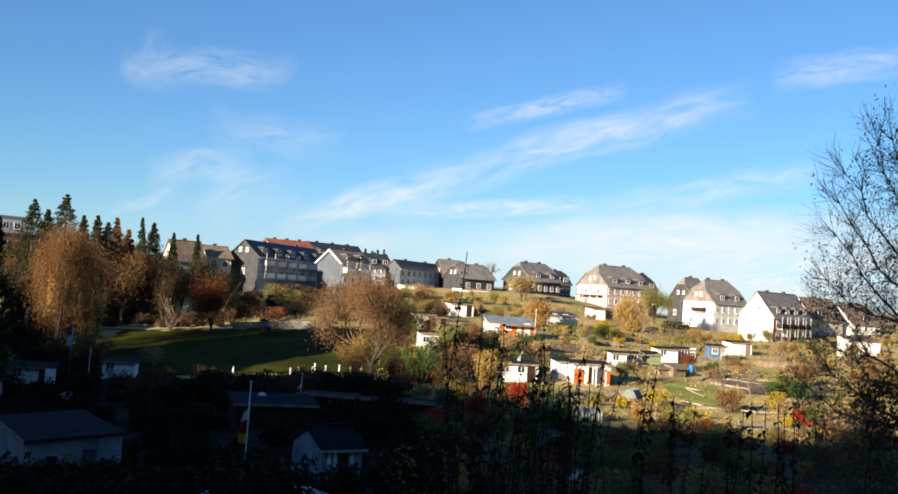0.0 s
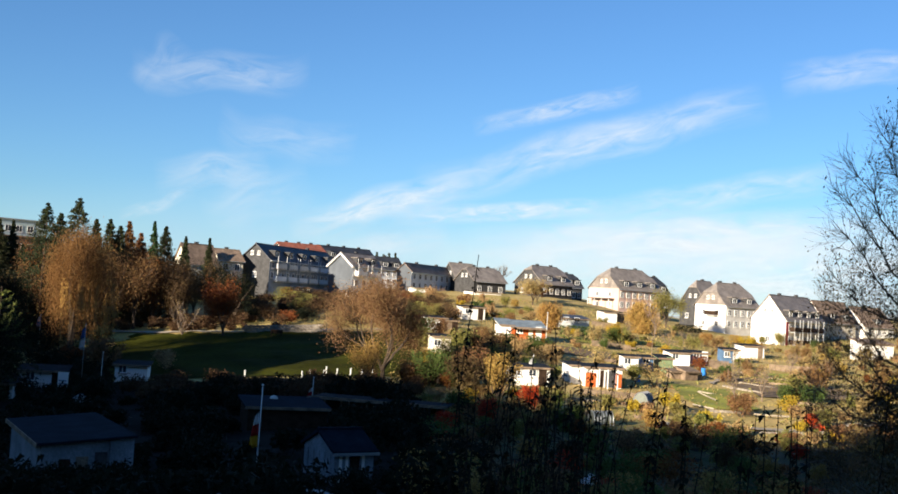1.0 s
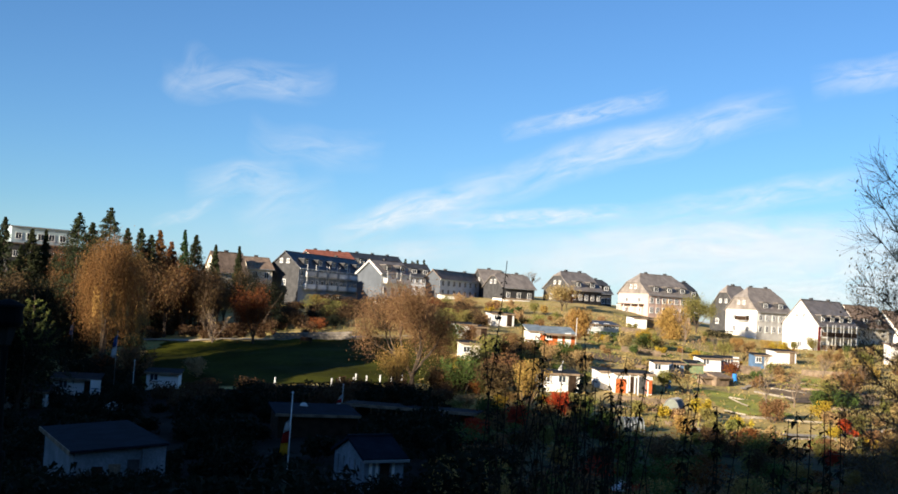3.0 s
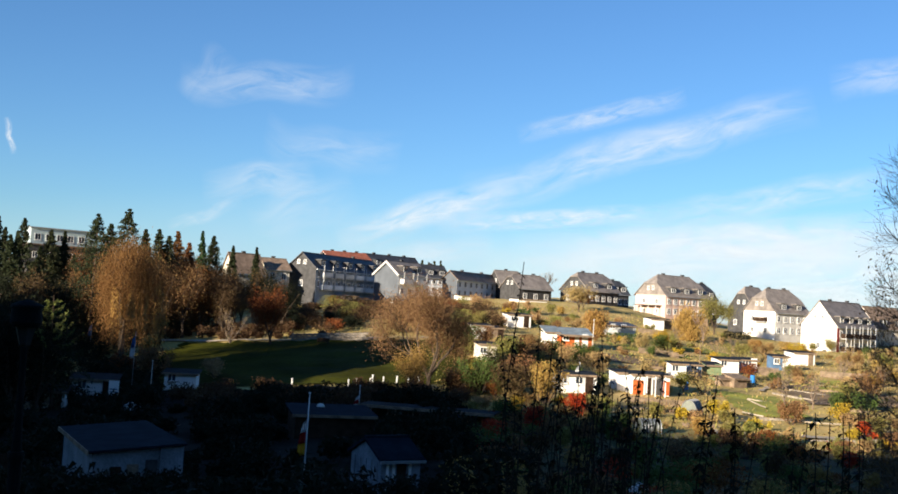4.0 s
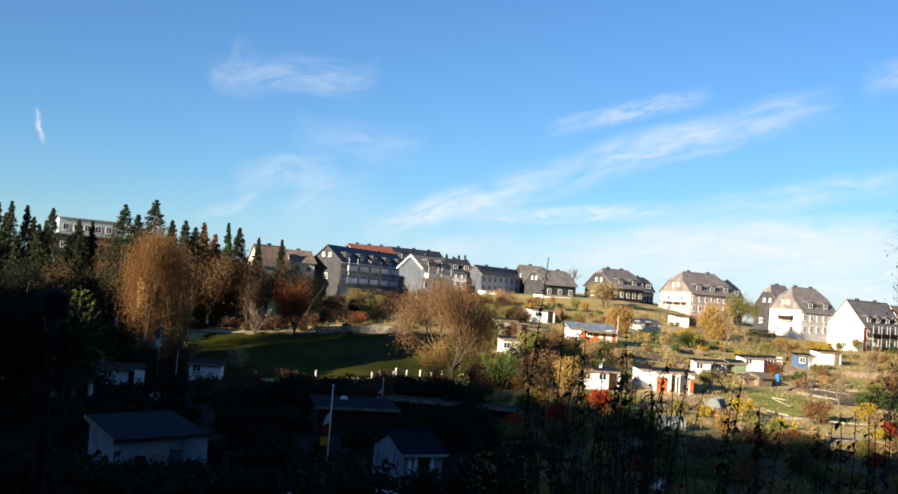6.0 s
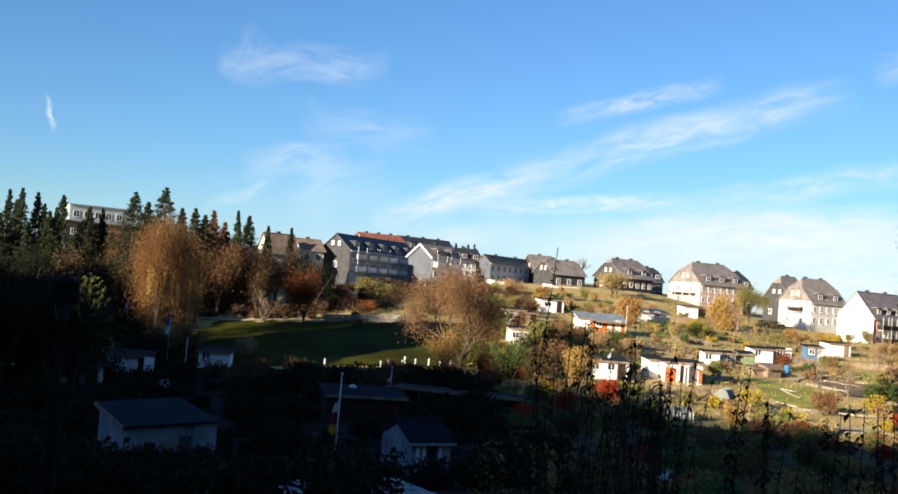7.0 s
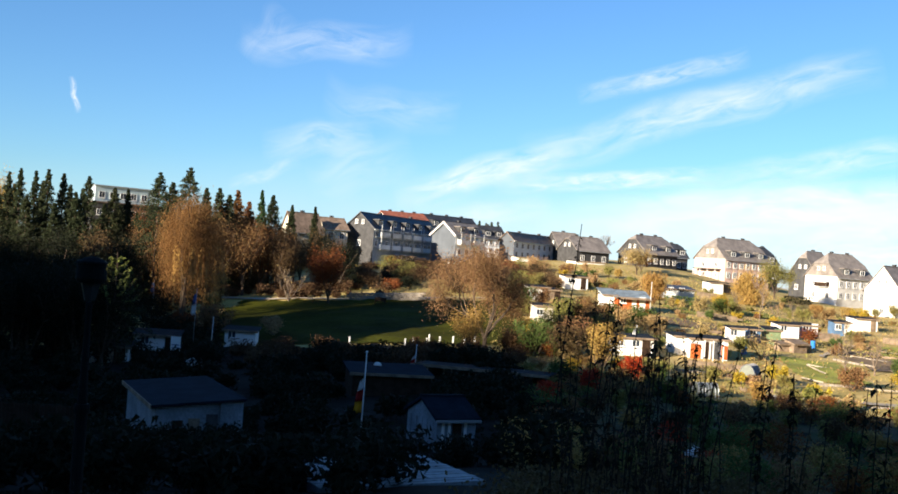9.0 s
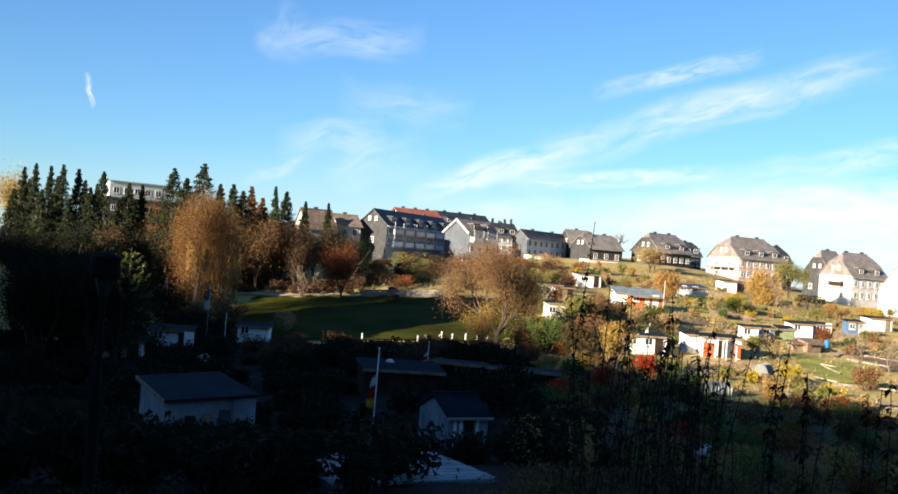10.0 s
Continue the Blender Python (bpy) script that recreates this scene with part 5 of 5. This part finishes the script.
tagged(ob, "small dark bench on the meadow path", "bench")
put(boxes((-0.8, 0.8, 0, 0.45, 0.42, 0.48), bevel=0.01), "seat", "darkwood", ob)
put(boxes((-0.8, 0.8, 0.45, 0.5, 0.5, 0.95), bevel=0.01), "backrest", "darkwood", ob)
for bx in (-0.7, 0.62):
    for by in (0.03, 0.4):
        put(boxes((bx, bx + 0.08, by, by + 0.06, -0.2, 0.417)), "leg", "darkwood", ob)

# boarded terrace in the hollow
ob = holder("terrace", -3.7, 38.0, None, 32)
tagged(ob, "weathered grey boarded terrace in the shade", "terrace", kind="structure")
for i in range(15):
    put(boxes((-3.0, 3.4, i * 0.33 - 1.2, i * 0.33 - 0.9, 0.1, 0.42 + 0.012 * (i % 3)), bevel=0.01), "plank", "feltblue", ob)


def stalk(label, x, y, top, rng, leaf=0.105, gap=0.08, mat="leaf_dark", bare=0.45, lean=0.06):
    """A tall dead stem with drooping leaves in whorls."""
    z = height(x, y)
    t = top - z
    ob = holder("tall_weed", x, y)
    tagged(ob, label, "weed", "tall weeds on the bank")
    bm = bmesh.new()
    a, b = rng.normal(0, lean, 2)
    pts = [(a * t * f * f + 0.012 * math.sin(f * 9), b * t * f * f, t * f) for f in (i / 8 for i in range(9))]
    tube(bm, [(0, 0, -0.2)] + pts, 0.012, 0.005, 5)
    put(bm, "stem", "twig", ob)
    bm = bmesh.new()
    h = bare * t
    while h < t:
        f = h / t
        c = Vector((a * t * f * f, b * t * f * f, h))
        for k in range(int(rng.integers(0, 6))):
            w = rng.uniform(0, 6.28)
            L = leaf * rng.uniform(0.35, 1.25) * (1.15 - 0.5 * f)
            o, sd = Vector((math.cos(w), math.sin(w), 0)), Vector((-math.sin(w), math.cos(w), 0))
            wd, dr = L * rng.uniform(0.18, 0.4), L * rng.uniform(0.0, 1.1)
            c2 = c + Vector((0, 0, rng.normal(0, 0.03)))
            mid_ = c2 + o * L * 0.55 - Vector((0, 0, dr * 0.3))
            p = [c2, mid_ + sd * wd, c2 + o * L * 0.95 - Vector((0, 0, dr)), mid_ - sd * wd]
            bm.faces.new([bm.verts.new(q) for q in p])
        h += gap * rng.uniform(0.25, 1.6)
    put(bm, "foliage", mat, ob)
    return ob


for i, (x, y, top) in enumerate([(0.6, 13.0, 0.52), (0.8, 13.0, -0.35), (1.0, 13.0, -0.25), (1.0, 12.0, -0.33), (1.3, 13.0, -0.36), (1.6, 14.0, -0.97), (1.7, 13.0, -0.53), (1.9, 13.0, -0.36), (2.0, 13.0, -0.63), (2.1, 12.0, -0.84),
        (2.8, 12.0, -0.79), (3.2, 12.0, -1.16), (4.2, 13.0, -1.42), (4.2, 12.0, -1.21), (4.6, 12.0, -1.25), (0.9, 14.0, -1.12), (1.4, 12.0, -1.09), (1.5, 14.0, -1.05), (2.5, 13.0, -1.25)]):
    stalk("tall dead weed stem with drooping leaves", x, y, top, np.random.default_rng(500 + i), bare=0.35 if i > 9 else 0.5)

rng = np.random.default_rng(91)
for i in range(34):
    u = rng.uniform(0.055, 0.20) if i < 26 else rng.uniform(0.20, 0.48)
    d = rng.uniform(10.5, 15)
    top = (-rng.uniform(0.045, 0.10) if u < 0.2 else -rng.uniform(0.10, 0.14)) * d
    stalk("thin dead weed stem with few leaves", u * d, d, top, np.random.default_rng(900 + i), 0.10, 0.1, ("leaf_dark", "leaf_umber")[i % 2], rng.uniform(0.3, 0.6), 0.09)

for i in range(34):
    u = rng.uniform(0.05, 0.175)
    d = rng.uniform(11, 15)
    stalk("withered brown weed with many curled leaves", u * d, d, -rng.uniform(0.125, 0.16) * d, np.random.default_rng(1300 + i), 0.062, 0.05, ("leaf_umber", "leaf_dark", "leaf_umber")[i % 3], rng.uniform(0.35, 0.6), 0.10)
for i, (u, v) in enumerate(((0.341, -0.103), (0.318, -0.118), (0.372, -0.110), (0.262, -0.097), (0.228, -0.084), (0.167, -0.075), (0.152, -0.088))):
    d = 11.5 + 0.3 * i
    stalk("dark weed with leaves in whorls up its stem", u * d, d, v * d, np.random.default_rng(1400 + i), 0.12, 0.06, "leaf_dark", 0.5, 0.02)

# ---- bare-twigged tree close by ----
ob = holder("broadleaf_tree", 6.9, 13.0)
tagged(ob, "nearby tree with bare drooping twigs and few leaves", "tree")
base = Vector(ob.matrix_basis.translation)
rng = np.random.default_rng(77)
bm = bmesh.new()
tube(bm, [(0, 0, -0.3), (0.05, 0, 3.0), (-0.05, 0.1, 6.0), (0, 0, 9.0)], 0.17, 0.05, 8)
put(bm, "trunk", "bark", ob)
tips = []
for start, end, r in (((6.90, 13.00, 1.23), (6.08, 12.60, 2.04), 0.03), ((6.88, 13.00, 0.53), (5.78, 12.40, 1.94), 0.035), ((6.87, 13.00, 0.26), (5.60, 12.80, 1.68), 0.04), ((6.86, 13.00, -0.09), (5.23, 12.20, 1.23), 0.04),
        ((6.85, 13.00, -0.37), (5.37, 12.60, 0.91), 0.04), ((6.86, 13.00, -0.09), (5.02, 12.20, 0.32), 0.035), ((6.83, 13.00, -0.92), (5.35, 12.80, 0.01), 0.04), ((6.83, 13.00, -0.92), (5.13, 12.40, -0.35), 0.035), ((6.81, 13.00, -1.46), (5.15, 12.60, -0.55), 0.045),
        ((6.82, 13.00, -1.33), (4.75, 12.20, -0.86), 0.04), ((6.79, 13.00, -2.01), (4.90, 12.60, -1.22), 0.035), ((6.78, 13.00, -2.35), (4.90, 12.40, -1.65), 0.04), ((6.77, 13.00, -2.68), (5.23, 12.60, -2.08), 0.03)):
    shift = Vector((0.15, 0, -0.2))
    a, b = Vector(level(*start)) + shift - base, Vector(level(*end)) + shift - base
    pts = []
    for i in range(9):
        f = i / 8
        pts.append(a.lerp(b, f) + Vector((0, 0, -0.25 * math.sin(f * 3.14))) + Vector(rng.normal(0, 0.025, 3)))
    bm = bmesh.new()
    tube(bm, pts, r * 0.6, 0.005, 5)
    for i in range(2, 9):
        for k in range(13):
            d = (pts[i] - pts[i - 1]).normalized()
            side = Vector((rng.normal(0, 0.55), rng.normal(0, 0.5), rng.normal(-0.1, 0.55)))
            grow(bm, pts[i], d + side, rng.uniform(0.15, 0.38), 0.0035, rng, 1, tips, 0.55, 0.03, 5)
    put(bm, "limb", "barkpale", ob)
p = np.array([t[0] for t in tips])
low = p[p[:, 2] + base.z < 0.9]
q = low[rng.integers(0, len(low), 4200)] + rng.normal(0, 0.05, (4200, 3))
leaves("crown", q, 0.016, "leaf_brown", ob, rng, droop=0.5, long=2.4, near=True)
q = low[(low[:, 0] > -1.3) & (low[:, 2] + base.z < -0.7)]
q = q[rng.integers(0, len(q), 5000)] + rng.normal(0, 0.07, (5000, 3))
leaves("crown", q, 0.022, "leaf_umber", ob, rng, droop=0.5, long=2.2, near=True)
q = p[(p[:, 0] > -1.55) & (p[:, 2] + base.z > 0.5)]
q = q[rng.integers(0, len(q), 1900)] + rng.normal(0, 0.05, (1900, 3))
leaves("crown", q, 0.014, "leaf_umber", ob, rng, droop=0.4, long=2.4, near=True)
q = p[rng.integers(0, len(p), 700)] + rng.normal(0, 0.05, (700, 3))
leaves("crown", q, 0.018, "leaf_brown", ob, rng, droop=0.5, long=2.2, near=True)

# ---- block with flat white top storey above the spruces ----
ob = holder("apartment_block", -98.0, 262.0, 6.7, 40)
tagged(ob, "flat-roofed block with pale blue-white top storey", "building")
put(boxes((0, 17, 0, 6, -4, 8.9)), "wall", "slatewall", ob)
put(boxes((-0.4, 17.4, -0.4, 6.4, 8.903, 9.2)), "roof", "tilebrown", ob)
put(boxes((0.5, 16.5, 0.5, 5.5, 9.203, 13.0)), "top_storey", "mint", ob)
put(boxes((0.2, 16.8, 0.2, 5.8, 13.003, 13.25)), "roof", "metal", ob)
for i in range(5):
    window(ob, 2.2 + i * 2.7, 0.46, 10.1, 1.5, 1.6, 0)
    window(ob, 1.6 + i * 2.9, -0.04, 5.8, 1.3, 1.5, 0)
    window(ob, 1.6 + i * 2.9, -0.04, 2.8, 1.3, 1.5, 0)

# ---- clouds ----


def cloud(label, a, b, width, seed, dens=0.7, bend=0.0, ragged=1.0, tint=(0.93, 0.97, 1.0)):
    """A wisp of high cirrus drawn out between two points of the sky, far away; its brightness is its own glow."""
    a, b = Vector(level(*a)), Vector(level(*b))
    mid = (a + b) / 2
    along = (b - a).normalized()
    across = mid.normalized().cross(along).normalized()
    L = (b - a).length
    nx, ny = 40, 10
    v, f = [], []
    for j in range(ny + 1):
        for i in range(nx + 1):
            s_, t_ = i / nx, j / ny - 0.5
            p = a.lerp(b, s_) + across * (t_ * width * 2 + bend * width * math.sin(s_ * 3.14) + 0.5 * width * noise.noise((s_ * 3, seed, 0)))
            v.append(p - mid)
    f = [(j * (nx + 1) + i, j * (nx + 1) + i + 1, (j + 1) * (nx + 1) + i + 1, (j + 1) * (nx + 1) + i) for j in range(ny) for i in range(nx)]
    me = bpy.data.meshes.new("cloud")
    me.from_pydata(v, [], f)
    uv = me.uv_layers.new(name="span")
    for poly in me.polygons:
        for li in poly.loop_indices:
            k = me.loops[li].vertex_index
            uv.data[li].uv = ((k % (nx + 1)) / nx, (k // (nx + 1)) / ny)
    m = bpy.data.materials.new("cirrus")
    m.use_nodes = True
    n, l = m.node_tree.nodes, m.node_tree.links
    n.remove(n["Principled BSDF"])
    tc, sep = n.new("ShaderNodeTexCoord"), n.new("ShaderNodeSeparateXYZ")
    l.new(tc.outputs["UV"], sep.inputs[0])

    def calc(op, x, y=None):
        q = n.new("ShaderNodeMath")
        q.operation = op
        for k, w in enumerate((x, y)):
            if w is None:
                continue
            if isinstance(w, (int, float)):
                q.inputs[k].default_value = w
            else:
                l.new(w, q.inputs[k])
        return q.outputs[0]
    mp = n.new("ShaderNodeMapping")
    mp.inputs["Scale"].default_value = (L / width * 0.35, 2.6 * ragged, 1)
    mp.inputs["Rotation"].default_value = (0, 0, 0.25)
    mp.inputs["Location"].default_value = (seed * 3.1, seed * 1.7, 0)
    nz = n.new("ShaderNodeTexNoise")
    nz.inputs["Scale"].default_value, nz.inputs["Detail"].default_value, nz.inputs["Roughness"].default_value, nz.inputs["Distortion"].default_value = 1.3, 8, 0.6, 0.6
    l.new(tc.outputs["UV"], mp.inputs[0])
    l.new(mp.outputs[0], nz.inputs[0])
    ex = calc("MULTIPLY", calc("MULTIPLY", sep.outputs[0], calc("SUBTRACT", 1.0, sep.outputs[0])), 4.0)
    ey = calc("MULTIPLY", calc("MULTIPLY", sep.outputs[1], calc("SUBTRACT", 1.0, sep.outputs[1])), 4.0)
    edge = calc("MULTIPLY", calc("POWER", ex, 0.8), calc("POWER", ey, 1.4))
    body = n.new("ShaderNodeMapRange")
    body.inputs[1].default_value, body.inputs[2].default_value = 0.30, 0.72
    l.new(nz.outputs["Fac"], body.inputs[0])
    alpha = calc("MULTIPLY", calc("MULTIPLY", edge, body.outputs[0]), dens)
    em, tr, mx = n.new("ShaderNodeEmission"), n.new("ShaderNodeBsdfTransparent"), n.new("ShaderNodeMixShader")
    em.inputs[0].default_value, em.inputs[1].default_value = (*tint, 1), 0.49
    l.new(alpha, mx.inputs[0])
    l.new(tr.outputs[0], mx.inputs[1])
    l.new(em.outputs[0], mx.inputs[2])
    l.new(mx.outputs[0], n["Material Output"].inputs[0])
    me.materials.append(m)
    ob = new("cloud", me)
    ob.location = mid
    ob.visible_shadow = False
    return tagged(ob, label, "cloud", kind="structure")


HZ = "glowing haze sheet added to tint the low sky"
CL = "thin white cirrus wisp in the blue sky"
cloud(CL, (-609.53, 2600.00, 556.93), (-184.74, 2600.00, 547.36), 55, 1.0, 0.45, 0.3)
cloud(CL, (-594.47, 2600.00, 501.47), (-492.27, 2600.00, 619.50), 45, 2.0, 0.25)
cloud(CL, (-556.06, 2600.00, 287.54), (-279.24, 2600.00, 300.75), 50, 3.0, 0.55, -0.2)
cloud(CL, (-236.76, 2600.00, 160.33), (204.42, 2600.00, 286.51), 48, 4.0, 1.0, 0.1)
cloud(CL, (66.44, 2600.00, 265.83), (936.76, 2600.00, 475.92), 60, 5.0, 0.75, 0.0)
cloud(CL, (204.44, 2600.00, 404.42), (619.47, 2600.00, 502.88), 30, 6.0, 0.6, 0.0)
cloud(CL, (-2.44, 2600.00, 192.82), (562.04, 2600.00, 217.27), 28, 7.0, 0.9, 0.0)
cloud(CL, (314.01, 2600.00, 141.38), (1192.29, 2600.00, 183.23), 60, 8.0, 1.0, 0.2)
cloud(CL, (479.31, 2600.00, 189.59), (1140.28, 2600.00, 308.59), 45, 9.0, 0.6, 0.0)
cloud(CL, (964.99, 2600.00, 525.18), (1366.49, 2600.00, 583.04), 50, 10.0, 0.6, 0.0)
cloud(CL, (176.38, 2600.00, 107.18), (1327.82, 2600.00, 120.77), 75, 11.0, 0.9, 0.0)
cloud(CL, (477.72, 2600.00, 37.88), (1572.10, 2600.00, 23.69), 110, 12.0, 1.2, 0.0)
# broad band added to whiten the sky near the horizon
cloud(CL, (-208.89, 2600.00, 94.44), (1711.88, 2600.00, 93.00), 110, 18.0, 0.45, 0.0)
cloud(CL, (-405.46, 2600.00, 425.20), (-72.16, 2600.00, 369.65), 60, 13.0, 0.3, 0.4)
cloud(CL, (-637.74, 2600.00, 191.75), (-458.65, 2600.00, 252.93), 20, 14.0, 0.4, 0.0)
cloud(CL, (-140.08, 2600.00, 114.79), (149.02, 2600.00, 148.50), 35, 15.0, 0.5, 0.0)
cloud(CL, (-444.27, 2600.00, 204.83), (-182.20, 2600.00, 273.02), 70, 16.0, 0.35, 0.0)
cloud("short white contrail stub in the sky", (-1023.08, 2600.00, 462.12), (-1006.13, 2600.00, 370.14), 9, 17.0, 0.9, 0.0)
# self-lit sheets that correct the colour of the low sky
cloud(HZ, (-2214.94, 2700.00, 16.41), (2629.69, 2700.00, 10.23), 290, 21.0, 0.95, 0.0, 0.12, (0.53, 0.75, 1.0))
cloud(HZ, (-502.73, 2700.00, 42.41), (2773.77, 2700.00, 38.98), 150, 22.0, 0.5, 0.0, 0.12, (0.86, 0.94, 1.0))
